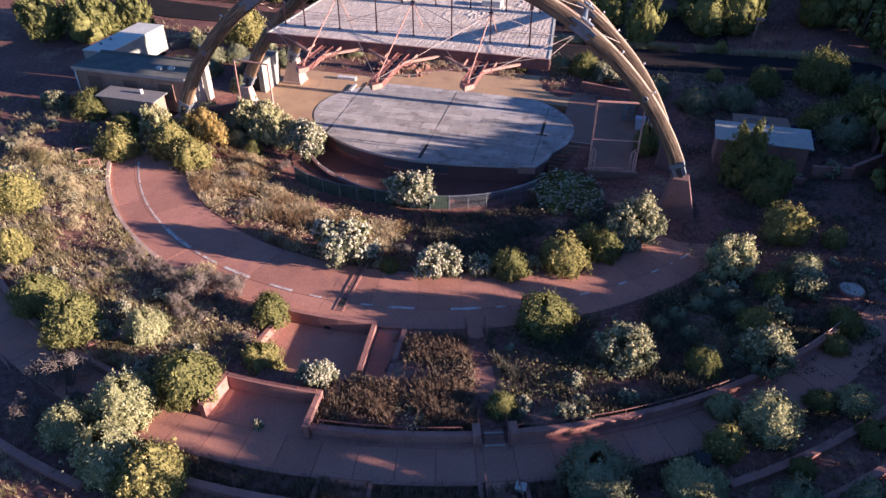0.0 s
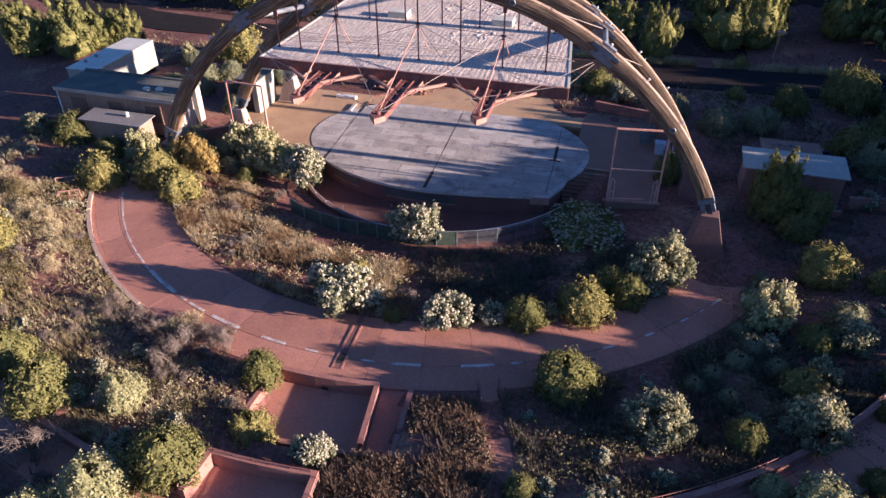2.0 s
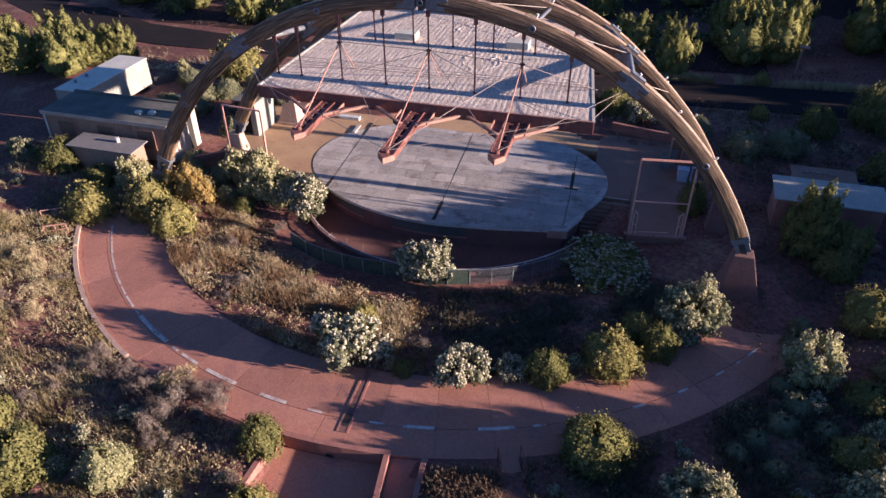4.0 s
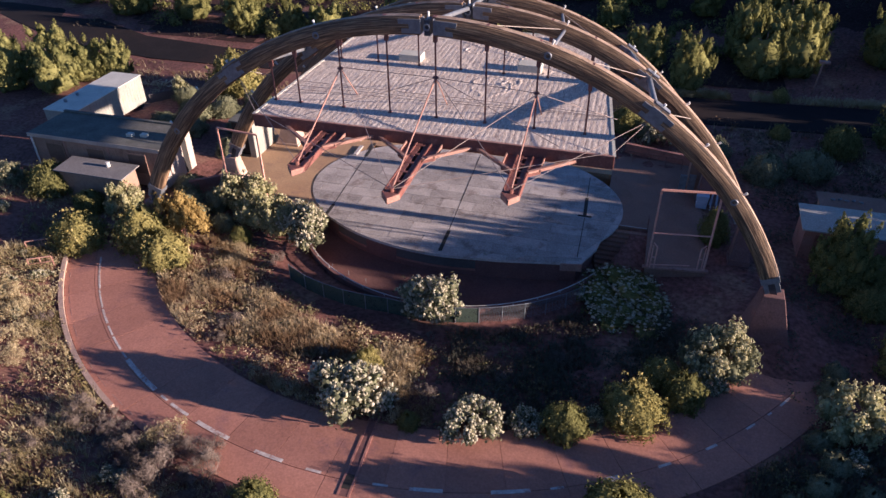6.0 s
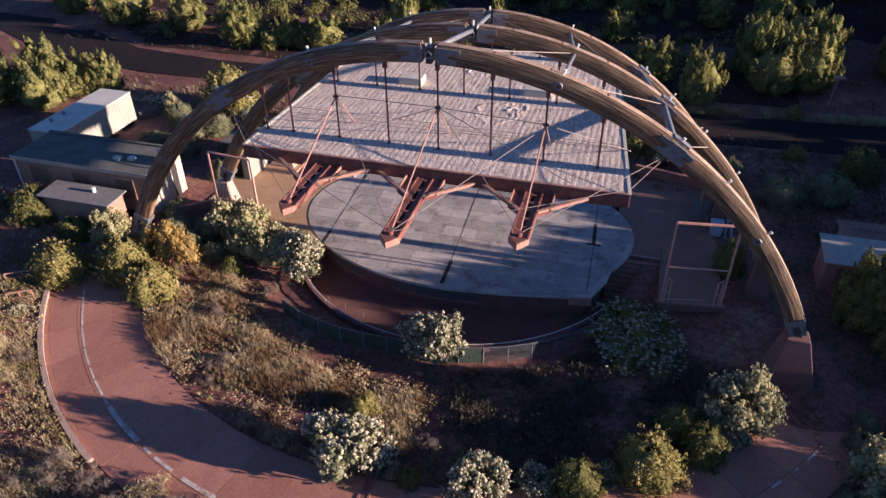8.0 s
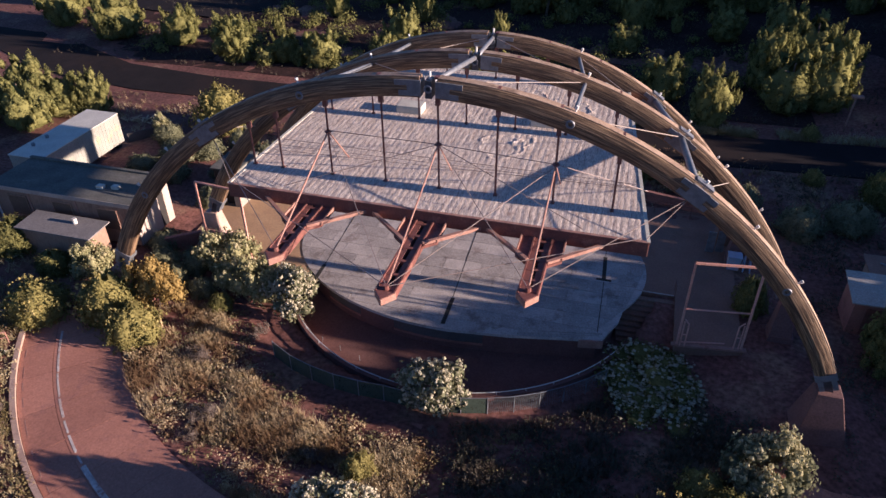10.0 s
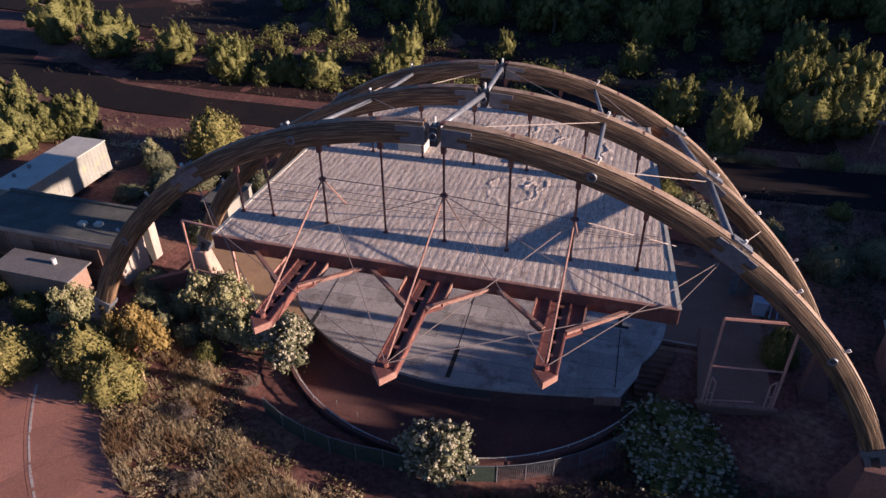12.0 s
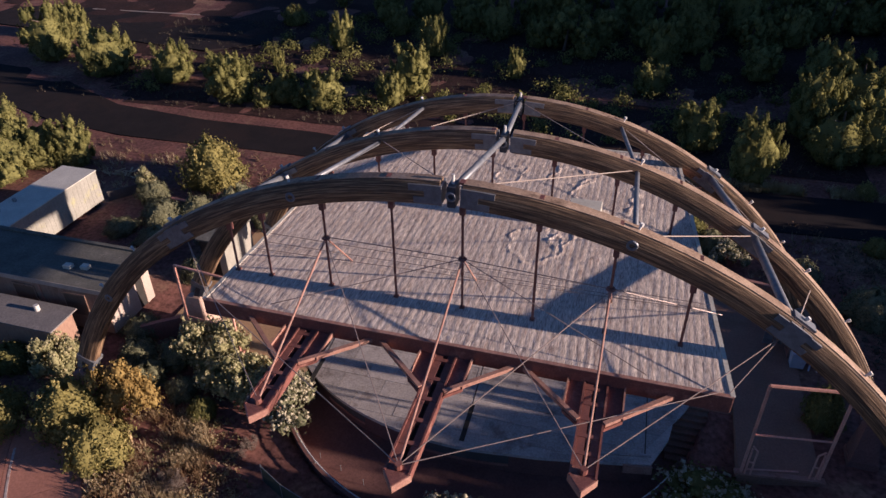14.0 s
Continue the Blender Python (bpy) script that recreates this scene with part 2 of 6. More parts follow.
PALE_BLUE = surface("pale_blue_plastic", (0.42, 0.47, 0.58), (0.35, 0.39, 0.49), 1.5, 12, 0.55, 0.05, stain=(0.3, 0.31, 0.36), stain_scale=1.4, stain_at=0.58, grit=0.15)
BLUE = surface("dark_blue_plastic", (0.02, 0.03, 0.07), (0.03, 0.04, 0.085), 2, 9, 0.5, 0.0, grit=0.2)
SAGE = leaves("grey_green_leaves", (0.115, 0.125, 0.078), (0.26, 0.26, 0.16))
BLOSSOM = leaves("cream_seed_heads", (0.42, 0.385, 0.28), (0.68, 0.635, 0.49), 0.35)
OLIVE = leaves("olive_leaves", (0.125, 0.12, 0.046), (0.3, 0.265, 0.1))
GOLD = leaves("yellow_flower_heads", (0.36, 0.29, 0.1), (0.52, 0.45, 0.2))
GREEN = leaves("green_leaves", (0.1, 0.105, 0.042), (0.25, 0.235, 0.09))
CREAM = leaves("cream_green_leaves", (0.2, 0.2, 0.1), (0.44, 0.42, 0.235))
TWIG = leaves("bare_grey_twigs", (0.1, 0.08, 0.07), (0.24, 0.195, 0.17), 0.1)
DULL_HERB = leaves("grey_green_herbs", (0.13, 0.122, 0.062), (0.27, 0.25, 0.135), 0.3, 0.4, (0.22, 0.17, 0.09))
CREAM_HEAD = leaves("pale_yellow_seed_heads", (0.44, 0.4, 0.23), (0.66, 0.61, 0.41), 0.45)
RUST = leaves("autumn_leaves", (0.22, 0.145, 0.05), (0.42, 0.31, 0.12))
NEEDLE = leaves("juniper_foliage", (0.075, 0.085, 0.032), (0.25, 0.24, 0.09), 0.25)
STRAW = leaves("dry_straw", (0.35, 0.272, 0.165), (0.64, 0.525, 0.345), 0.4, 0.3, (0.26, 0.17, 0.1))
BUNCH = leaves("pale_bunch_grass", (0.33, 0.262, 0.145), (0.6, 0.515, 0.33), 0.38, 0.3, (0.25, 0.205, 0.1))
STALK = leaves("reddish_dry_stalks", (0.12, 0.08, 0.058), (0.24, 0.165, 0.115), 0.25, 0.4, (0.16, 0.12, 0.085))


# Dry weeds, their colour darkened to deepen the shade where they grow.
SHADE_WEED = leaves("shade_darkened_weeds", (0.075, 0.062, 0.048), (0.17, 0.145, 0.11), 0.2, 0.4, (0.12, 0.115, 0.085))


# ---- building blocks ----
class Build:
    def __init__(self):
        self.v, self.f = [], []

    def add(self, verts, faces):
        k = len(self.v)
        self.v += [tuple(p) for p in verts]
        self.f += [tuple(i + k for i in q) for q in faces]
        return self

    def prism(self, poly, z0, z1, top=None):
        """A polygon given anticlockwise, raised from z0 to z1; top: another outline of the same count above."""
        n = len(poly)
        top = top or poly
        v = [(p[0], p[1], z0) for p in poly] + [(p[0], p[1], z1) for p in top]
        f = [tuple(range(n - 1, -1, -1)), tuple(range(n, 2 * n))] + [(i, (i + 1) % n, n + (i + 1) % n, n + i) for i in range(n)]
        return self.add(v, f)

    def box(self, x0, x1, y0, y1, z0, z1):
        return self.prism([(x0, y0), (x1, y0), (x1, y1), (x0, y1)], z0, z1)

    def wall(self, p, q, w, z0, z1):
        """An upright slab from p to q, w thick."""
        d = Vector((q[0] - p[0], q[1] - p[1])).normalized() * (w / 2)
        return self.prism([(p[0] + d.y, p[1] - d.x), (q[0] + d.y, q[1] - d.x), (q[0] - d.y, q[1] + d.x), (p[0] - d.y, p[1] + d.x)], z0, z1)

    def ring(self, r0, r1, a0, a1, z0, z1, step=2.5):
        """A curved slab round the stage's centre, between two radii and two angles."""
        n = max(1, math.ceil((a1 - a0) / step))
        aa = [a0 + (a1 - a0) * i / n for i in range(n + 1)]
        v, f = [], []
        for a in aa:
            v += [(*pol(r0, a), z0), (*pol(r1, a), z0), (*pol(r1, a), z1), (*pol(r0, a), z1)]
        for i in range(n):
            for j in range(4):
                f.append((4 * i + j, 4 * i + 4 + j, 4 * i + 4 + (j + 1) % 4, 4 * i + (j + 1) % 4)[::-1])
        f += [(0, 1, 2, 3)[::-1], tuple(4 * n + j for j in range(4))]
        return self.add(v, [q[::-1] for q in f])

    def tube(self, p, q, r, n=8, r2=None):
        p, q = Vector(p), Vector(q)
        d = (q - p).normalized()
        s = d.orthogonal().normalized()
        t = d.cross(s)
        r2 = r if r2 is None else r2
        v = []
        for c, rr in ((p, r), (q, r2)):
            v += [c + (s * math.cos(2 * math.pi * i / n) + t * math.sin(2 * math.pi * i / n)) * rr for i in range(n)]
        f = [(i, (i + 1) % n, n + (i + 1) % n, n + i) for i in range(n)] + [tuple(range(n - 1, -1, -1)), tuple(range(n, 2 * n))]
        return self.add(v, f)

    def pipe(self, points, r, n=6):
        """One bent tube through the points."""
        pts = [Vector(p) for p in points]
        v = []
        for i, p in enumerate(pts):
            d = (pts[min(i + 1, len(pts) - 1)] - pts[max(i - 1, 0)]).normalized()
            s = d.cross(Vector((0, 0, 1)))
            s = (s if s.length > 0.05 else Vector((1, 0, 0))).normalized()
            t = d.cross(s)
            v += [p + (s * math.cos(2 * math.pi * k / n) + t * math.sin(2 * math.pi * k / n)) * r for k in range(n)]
        f = [(i * n + k, i * n + (k + 1) % n, (i + 1) * n + (k + 1) % n, (i + 1) * n + k) for i in range(len(pts) - 1) for k in range(n)]
        f += [tuple(range(n - 1, -1, -1)), tuple((len(pts) - 1) * n + k for k in range(n))]
        return self.add(v, f)

    def bar(self, p, q, w, h):
        """A rectangular bar from p to q, w wide across and h high."""
        p, q = Vector(p), Vector(q)
        d = (q - p).normalized()
        s = d.cross(Vector((0, 0, 1)))
        s = (s if s.length > 0.05 else Vector((1, 0, 0))).normalized()
        u = s.cross(d).normalized()
        v = []
        for c in (p, q):
            v += [c + s * (a * w / 2) + u * (b * h / 2) for a, b in ((-1, -1), (1, -1), (1, 1), (-1, 1))]
        return self.add(v, [(3, 2, 1, 0), (4, 5, 6, 7)] + [(i, (i + 1) % 4, 4 + (i + 1) % 4, 4 + i) for i in range(4)])

    def torus(self, c, normal, r, w, n=16, m=6):
        c, d = Vector(c), Vector(normal).normalized()
        s = d.orthogonal().normalized()
        t = d.cross(s)
        v, f = [], []
        for i in range(n):
            a = 2 * math.pi * i / n
            e = s * math.cos(a) + t * math.sin(a)
            v += [c + e * (r + w * math.cos(2 * math.pi * j / m)) + d * (w * math.sin(2 * math.pi * j / m)) for j in range(m)]
        for i in range(n):
            for j in range(m):
                f.append((i * m + j, ((i + 1) % n) * m + j, ((i + 1) % n) * m + (j + 1) % m, i * m + (j + 1) % m))
        return self.add(v, f)

    def mesh(self, name, mat, bevel=0.0, smooth=False):
        me = bpy.data.meshes.new(name)
        me.from_pydata(self.v, [], self.f)
        bm = bmesh.new()
        bm.from_mesh(me)
        bmesh.ops.recalc_face_normals(bm, faces=bm.faces)
        if bevel:
            bmesh.ops.bevel(bm, geom=bm.edges[:], offset=bevel, segments=2, affect="EDGES", profile=0.6)
        for q in bm.faces:
            q.smooth = smooth
        bm.to_mesh(me)
        bm.free()
        me.materials.append(mat)
        return me


def part(name, build, mat, parent, label="", bevel=0.0, smooth=False):
    ob = new(name, build.mesh(name, mat, bevel, smooth))
    ob.parent = parent
    return tagged(ob, label)


def thing(name, label, category, group="", kind=""):
    return tagged(new(name), label, category, group, kind)


def solid(name, build, mat, label, category, group="", kind="", bevel=0.0, smooth=False):
    return tagged(new(name, build.mesh(name, mat, bevel, smooth)), label, category, group, kind)


CX, CY = -16.2, 55.9


def pol(r, a):
    return CX + r * math.cos(radians(a)), CY + r * math.sin(radians(a))


def polar(x, y):
    return math.hypot(x - CX, y - CY), math.degrees(math.atan2(y - CY, x - CX))


# ---- ground ----
ROAD_Z, PATH_Z, DECK_Z = -1.4, -1.0, -1.2


def ground_z(x, y):
    r, a = polar(x, y)
    bowl = np.interp(r, [0, 12.15, 12.4, 14, 22.4, 28.1, 28.7, 32, 35.8, 37, 42.5, 60, 100], [-3.4, -3.4, -2.28, -2.4, -1.44, -1.46, -1.34, -0.85, -0.62, -1.08, -1.0, -0.6, -0.2])
    back = np.interp(y, [60, 72, 90, 130, 400], [-1.35, -1.2, -1.1, -0.5, 2.0]) + np.interp(x, [-60, -44, -36], [0.75, 0.75, 0]) * np.interp(y, [66, 73], [1, 0])
    # Unseen hill to the north-east, raised to shade the rear ground.
    back += np.interp(x, [28, 60, 100], [0, 5, 10]) * np.interp(y, [74, 86], [0, 1])
    back += np.interp(x, [-25, 15, 60, 110], [0, 3.2, 11, 20]) * np.interp(y, [97, 112], [0, 1])
    k = np.interp(y, [47.0, 55.0], [0, 1])
    bowl += np.interp(x, [24, 40, 60, 300, 1500], [0, 0.6, 1.6, 12, 60])
    back += np.interp(x, [24, 40, 60, 300, 1500], [0, 0.6, 1.6, 12, 60])
    if r < 12.4:
        k = 0.0
    z = bowl * (1 - k) + back * k
    if -92.9 < a < -79.5 and 28.2 < r < 33.1:
        z = min(z, -1.95)
    if -92.8 < a < -84.0 and 34.6 < r < 37.5:
        z = min(z, -1.12)
    z += 0.75 * math.exp(-((x - 5.6) ** 2 + (y - 46.2) ** 2) / 7)
    n = noise.noise(Vector((x * 0.22, y * 0.22, 3))) * 0.16 + noise.noise(Vector((x * 0.9, y * 0.9, 7))) * 0.05
    keep = 1.0
    if 22 < r < 29 or 36.3 < r < 39.4 or 40.2 < r < 42.8:
        keep = 0.1
    if 73 < y < 85 and -64 < x < 60:
        keep = 0.3
    return float(z + n * keep)


def axis(lo, a, b, hi, fine, coarse):
    out = list(np.arange(a, b, fine))
    s, x = coarse, a
    while x > lo:
        x -= s
        s *= 1.25
        out.insert(0, x)
    s, x = coarse, b
    while x < hi:
        out.append(x)
        x += s
        s *= 1.25
    return out


gx, gy = axis(-2500, -50, 20, 2500, 0.45, 1.0), axis(-2000, 12, 70, 3000, 0.45, 1.0)
gv = [(x, y, ground_z(x, y)) for y in gy for x in gx]
nx = len(gx)
gf = [(j * nx + i, j * nx + i + 1, (j + 1) * nx + i + 1, (j + 1) * nx + i) for j in range(len(gy) - 1) for i in range(nx - 1)]
ground = solid("ground", Build().add(gv, gf), DIRT, "red-brown desert soil with scattered dry litter", "ground", kind="structure", smooth=True)

# Dark ground sheet standing in for the shade under the rear junipers.
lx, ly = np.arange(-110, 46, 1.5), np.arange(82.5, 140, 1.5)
shade_v = [(x, y, ground_z(x, y) + 0.04) for y in ly for x in lx]
shade_f = [(j * len(lx) + i, j * len(lx) + i + 1, (j + 1) * len(lx) + i + 1, (j + 1) * len(lx) + i) for j in range(len(ly) - 1) for i in range(len(lx) - 1) if ly[j] > 83 + 0.66 * max(0, -62 - lx[i]) and not (lx[i] > 9 and ly[j] < 98)]
solid("ground", Build().add(shade_v, shade_f), SHADE_SOIL, "dark sheet over the soil under the junipers, coloured for their shade", "ground", kind="structure", smooth=True)

# curved road and paths
road = tagged(new("road"), "red tinted concrete service road curving round the amphitheatre", "road", kind="structure")
part("road_base", Build().ring(22.7, 28.15, -152, -28, -1.9, -1.44), RED_CONCRETE, road)
lower_path = tagged(new("pavement"), "red tinted concrete walkway curving behind a low wall", "pavement", kind="structure")
part("path_base", Build().ring(36.8, 39.0, -125, -30, -1.5, PATH_Z - 0.04), RED_CONCRETE, lower_path)
solid("pavement", Build().prism([(3.3, 46.0), (5.8, 40.5), (8.0, 43.5), (6.3, 47.5)], -1.9, -1.39), RED_CONCRETE, "red concrete apron beside the arch pier", "pavement", kind="structure")
solid("road", Build().prism([(-150, 116), (-100, 92), (-87, 85.5), (-75, 80.0), (-67, 77.6), (-58, 76.4), (-50, 76.5), (-44, 76.8), (-36, 76.8), (-28, 76.0), (-18, 74.6), (-10, 73.6), (40, 76.5), (140, 96), (140, 106), (40, 83.5), (-8, 79.5), (-22, 80.4), (-40, 82.0), (-52, 81.9), (-63.5, 83.2), (-73, 87.4), (-85.4, 94.7), (-150, 129)], -1.6, -1.09), ASPHALT, "dark asphalt road behind the stage", "road", kind="structure")

rear_lot = solid("road", Build().prism([(-105, 105), (-64, 101), (-57, 106), (-62, 115.5), (-105, 117)], -1.6, -0.72), ASPHALT, "dark asphalt parking area among the trees", "road", kind="structure")
part("kerb_line", Build().wall((-92, 114.6), (-74, 115.6), 0.25, -0.75, -0.66), PALE_WALL, rear_lot, "pale kerb line")


def paving_steps():
    w = thing("walkway", "straight red concrete walkway with low steps", "walkway", kind="structure")
    for r0, r1, z in ((28.2, 31.9, -1.25), (31.93, 36.0, -0.72), (39.02, 42.0, -0.98)):
        part("slab", Build().prism([pol(r1, -71.05 + 0 * r1), pol(r1, -69.5), pol(r0, -69.35), pol(r0, -71.2)], z - 0.6, z), RED_CONCRETE, w)
    for i in range(3):
        part("step", Build().prism([pol(36.32 + 0.3 * i, -71.0), pol(36.32 + 0.3 * i, -69.5), pol(36.0 + 0.3 * i, -69.5), pol(36.0 + 0.3 * i, -71.0)], -1.5, -0.78 - 0.08 * i), RED_WALL, w)
    for i in range(2):
        part("nosing", Build().prism([pol(36.37 + 0.62 * i, -71.0), pol(36.37 + 0.62 * i, -69.5), pol(36.31 + 0.62 * i, -69.5), pol(36.31 + 0.62 * i, -71.0)], -1.0, -0.765 - 0.16 * i), PALE_WALL, w, "pale worn step nosing")
    return w


paving_steps()


# ---- retaining walls, platforms, rails ----
def handrail(points, h, post_every, mat, label, r=0.025, mid=False):
    """A pipe rail on posts along ground points."""
    t = thing("handrail", label, "handrail", "rails of the walkways")
    part("rail", Build().pipe([(p[0], p[1], p[2] + h) for p in points], r), mat, t)
    if mid:
        part("mid_rail", Build().pipe([(p[0], p[1], p[2] + h * 0.5) for p in points], r * 0.8), mat, t)
    for i in range(0, len(points), post_every):
        p = points[i]
        part("post", Build().tube((p[0], p[1], p[2] - 0.3), (p[0], p[1], p[2] + h), r, 6), mat, t)
    return t


def platform(r_back, r_front, a0, a1, floor, top, label, front_wall):
    """A sunken platform with walls round three sides, open or walled to the front."""
    t = thing("retaining_wall", label, "retaining wall", kind="structure")
    w = 0.28
    part("back_wall", Build().ring(r_back - w, r_back, a0, a1, floor - 0.4, top), RED_WALL, t)
    k = math.degrees(w / r_front)
    part("side_wall", Build().prism([pol(r_back + 0.003, a0), pol(r_back + 0.003, a0 + k), pol(r_front, a0 + k), pol(r_front, a0)][::-1], floor - 0.4, top + 0.004), RED_WALL, t)
    part("side_wall", Build().prism([pol(r_back + 0.003, a1 - k), pol(r_back + 0.003, a1), pol(r_front, a1), pol(r_front, a1 - k)][::-1], floor - 0.4, top + 0.004), RED_WALL, t)
    part("floor_slab", Build().ring(r_back, r_front, a0, a1, floor - 0.3, floor), RED_CONCRETE, t)
    if front_wall:
        part("front_wall", Build().ring(r_front + 0.003, r_front + 0.25, a0, a1 + 3.4, floor - 0.4, floor + 0.22), RED_WALL, t)
    return t


big = platform(28.45, 32.2, -93.6, -81.8, -1.8, -0.95, "red concrete platform walled on three sides beside the road", True)
part("corridor_floor", Build().ring(28.2, 32.2, -81.75, -78.6, -2.0, -1.5), RED_CONCRETE, big)
part("planter_wall", Build().prism([pol(28.3, -78.6), pol(28.3, -78.1), pol(33.1, -79.0), pol(33.1, -79.5)][::-1], -2.0, -0.98), RED_WALL, big)
part("drain_hole", Build().ring(28.455, 28.5, -88.2, -87.5, -1.75, -1.6), DARK, big, "dark square drain opening")
small = platform(34.9, 37.0, -93.0, -84.1, -0.985, -0.13, "red concrete niche walled on three sides beside the walkway", False)

low_wall = thing("retaining_wall", "low red concrete wall along the walkway with a pipe rail", "retaining wall", kind="structure")
part("wall_length", Build().ring(36.5, 36.8, -84.0, -71.3, -1.5, -0.42), RED_WALL, low_wall)
part("wall_length", Build().ring(36.5, 36.8, -69.2, -34, -1.5, -0.42), RED_WALL, low_wall)
part("wall_length", Build().ring(36.5, 36.8, -124, -93.1, -1.5, -0.55), RED_WALL, low_wall)
part("wall_foot", Build().ring(36.803, 37.05, -84.0, -71.3, -1.5, -0.93), RED_WALL, low_wall)
part("wall_foot", Build().ring(36.803, 37.05, -69.2, -34, -1.5, -0.93), RED_WALL, low_wall)
for a in (-71.6, -68.8):
    part("end_post", Build().ring(36.2, 36.95, a - 0.3, a + 0.3, -1.5, -0.2), RED_WALL, low_wall, bevel=0.02)
handrail([(*pol(36.62, a), -0.42) for a in np.arange(-83.5, -71.8, 1.2)], 0.42, 3, OXIDE, "rust-red pipe rail on the low wall")
handrail([(*pol(36.62, a), -0.42) for a in np.arange(-68.5, -49, 1.4)], 0.42, 3, OXIDE, "rust-red pipe rail on the low wall")
handrail([(*pol(36.7, a), -1.0) for a in np.arange(-46, -32, 1.6)], 1.0, 2, PALE_OXIDE, "pale red pipe rail beside the walkway", 0.03, True)
handrail([(*pol(r, -83.9), -0.13) for r in (35.0, 35.9, 36.9)], 0.12, 1, PALE_OXIDE, "rust-red pipe rail on the niche wall")
handrail([(*pol(r, -93.1), -0.13) for r in (35.0, 35.9, 36.9)], 0.12, 1, PALE_OXIDE, "rust-red pipe rail on the niche wall")
handrail([(*pol(34.75, a), -0.13) for a in np.arange(-92.6, -84.2, 1.6)], 0.12, 1, OXIDE, "rust-red pipe rail on the niche wall")
for a in (-71.35, -69.2):
    handrail([(*pol(r, a), -1.35 + 0.05 * (r - 28)) for r in (28.2, 28.9, 29.6)], 0.9, 1, OXIDE, "short rust-red pipe rail at the head of the walkway", mid=True)
    handrail([(*pol(r, a), -1.0) for r in (35.6, 37.2, 39.5, 41.5)], 0.75, 1, OXIDE, "rust-red pipe rail beside the steps")
handrail([(*pol(37.6 + 0.1 * i, -109.5 + 1.1 * i), -1.0) for i in range(4)], 0.55, 1, PALE_OXIDE, "pale red pipe rail beside the walkway", 0.03, True)
handrail([(*pol(39.3, a), -1.0) for a in (-114, -112, -110.2)], 0.7, 1, PALE_OXIDE, "pale red pipe rail beside the walkway", 0.03, True)
handrail([(-43.2, 40.9, -1.2), (-42.4, 41.5, -1.25), (-41.6, 42.1, -1.3)], 0.8, 1, PALE_OXIDE, "bent pale red pipe rail at the end of the road", 0.04, True)
handrail([(-41.6, 39.3, -1.25), (-41.0, 39.7, -1.28), (-40.4, 40.1, -1.3)], 0.8, 1, PALE_OXIDE, "short pale red pipe rail at the end of the road", 0.04, True)
planter_kerb = thing("planter_kerb", "low red concrete kerb round a planting bed", "kerb", kind="structure")
for a0, a1 in ((-97.5, -82.3), (-79.0, -71.6), (-68.8, -40)):
    part("kerb_length", Build().ring(39.003, 39.2, a0, a1, -1.4, -0.88), RED_WALL, planter_kerb)
for a in (-97.5, -82.5, -79.0, -71.8, -68.8):
    part("kerb_end", Build().ring(39.203, 40.447, a, a + 0.28, -1.4, -0.85), RED_WALL, planter_kerb)
part("niche_floor", Build().ring(39.01, 40.44, -82.0, -79.1, -1.4, -0.99), RED_CONCRETE, planter_kerb)
for r, a0, a1 in ((40.45, -94.5, -71.5), (42.2, -125, -96.5), (41.1, -56, -36), (43.2, -52, -34)):
    solid("kerb", Build().ring(r, r + 0.38, a0, a1, -1.4, -0.72), RED_WALL, "low red concrete kerb wall curving through the planting", "kerb", kind="structure")
kerb_l = thing("kerb", "pale worn concrete kerb along the road's outer edge", "kerb", kind="structure")
for i in range(10):
    part("kerb_length", Build().ring(28.17, 28.45, -150 + 3.4 * i, -146.65 + 3.4 * i, -1.8, -1.2), PALE_PIER, kerb_l)

# drain channel down the bowl
drain = thing("drain_channel", "narrow concrete drain channel with a raised pale kerb running down the bowl", "drain", kind="structure")
for r0, r1, z0, z1 in ((22.7, 27.2, -1.44, -1.44), (14.6, 22.6, -2.5, -1.44)):
    for a0, off in ((-88.0, 0.0), (-86.9, 0.0)):
        p, q = pol(r0, a0), pol(r1, a0)
        part("channel_kerb", Build().bar((p[0], p[1], z0 + 0.03), (q[0], q[1], z1 + 0.01), 0.12, 0.12), RED_WALL, drain)
    p, q = pol(r0, -87.45), pol(r1, -87.45)
    part("channel_bed", Build().bar((p[0], p[1], z0 - 0.0), (q[0], q[1], z1 - 0.0), 0.4, 0.12), PIT, drain)
part("grate", Build().ring(26.0, 26.8, -87.9, -87.0, -1.5, -1.365), DARK, drain, "dark iron grate")
part("spout_cover", Build().prism([pol(14.4, -88.3), pol(14.4, -85.9), pol(15.9, -86.1), pol(15.9, -88.1)][::-1], -2.8, -2.36), RED_WALL, drain)

# ---- stage ----
SX, SY, SA, SB, S_BACK = -16.4, 56.5, 12.1, 8.45, 63.2


def deck_outline(grow=0.0, n=96):
    """An oval cut straight at the back and drawn out to a corner at the front right."""
    out = []
    for i in range(n):
        a = 360 * i / n
        if not 276 < a < 333:
            out.append((SX + SA * math.cos(radians(a)), min(SY + SB * math.sin(radians(a)), S_BACK)))
        elif out[-1][0] < -15 and out[-1][1] < 49:
            out += [(-12.0, 48.5), (-6.6, 49.55), (-5.75, 51.5)]
    if grow:
        out = [(x + grow * (x - SX) / math.hypot(x - SX, y - SY), y + grow * (y - SY) / math.hypot(x - SX, y - SY)) for x, y in out]
    return out


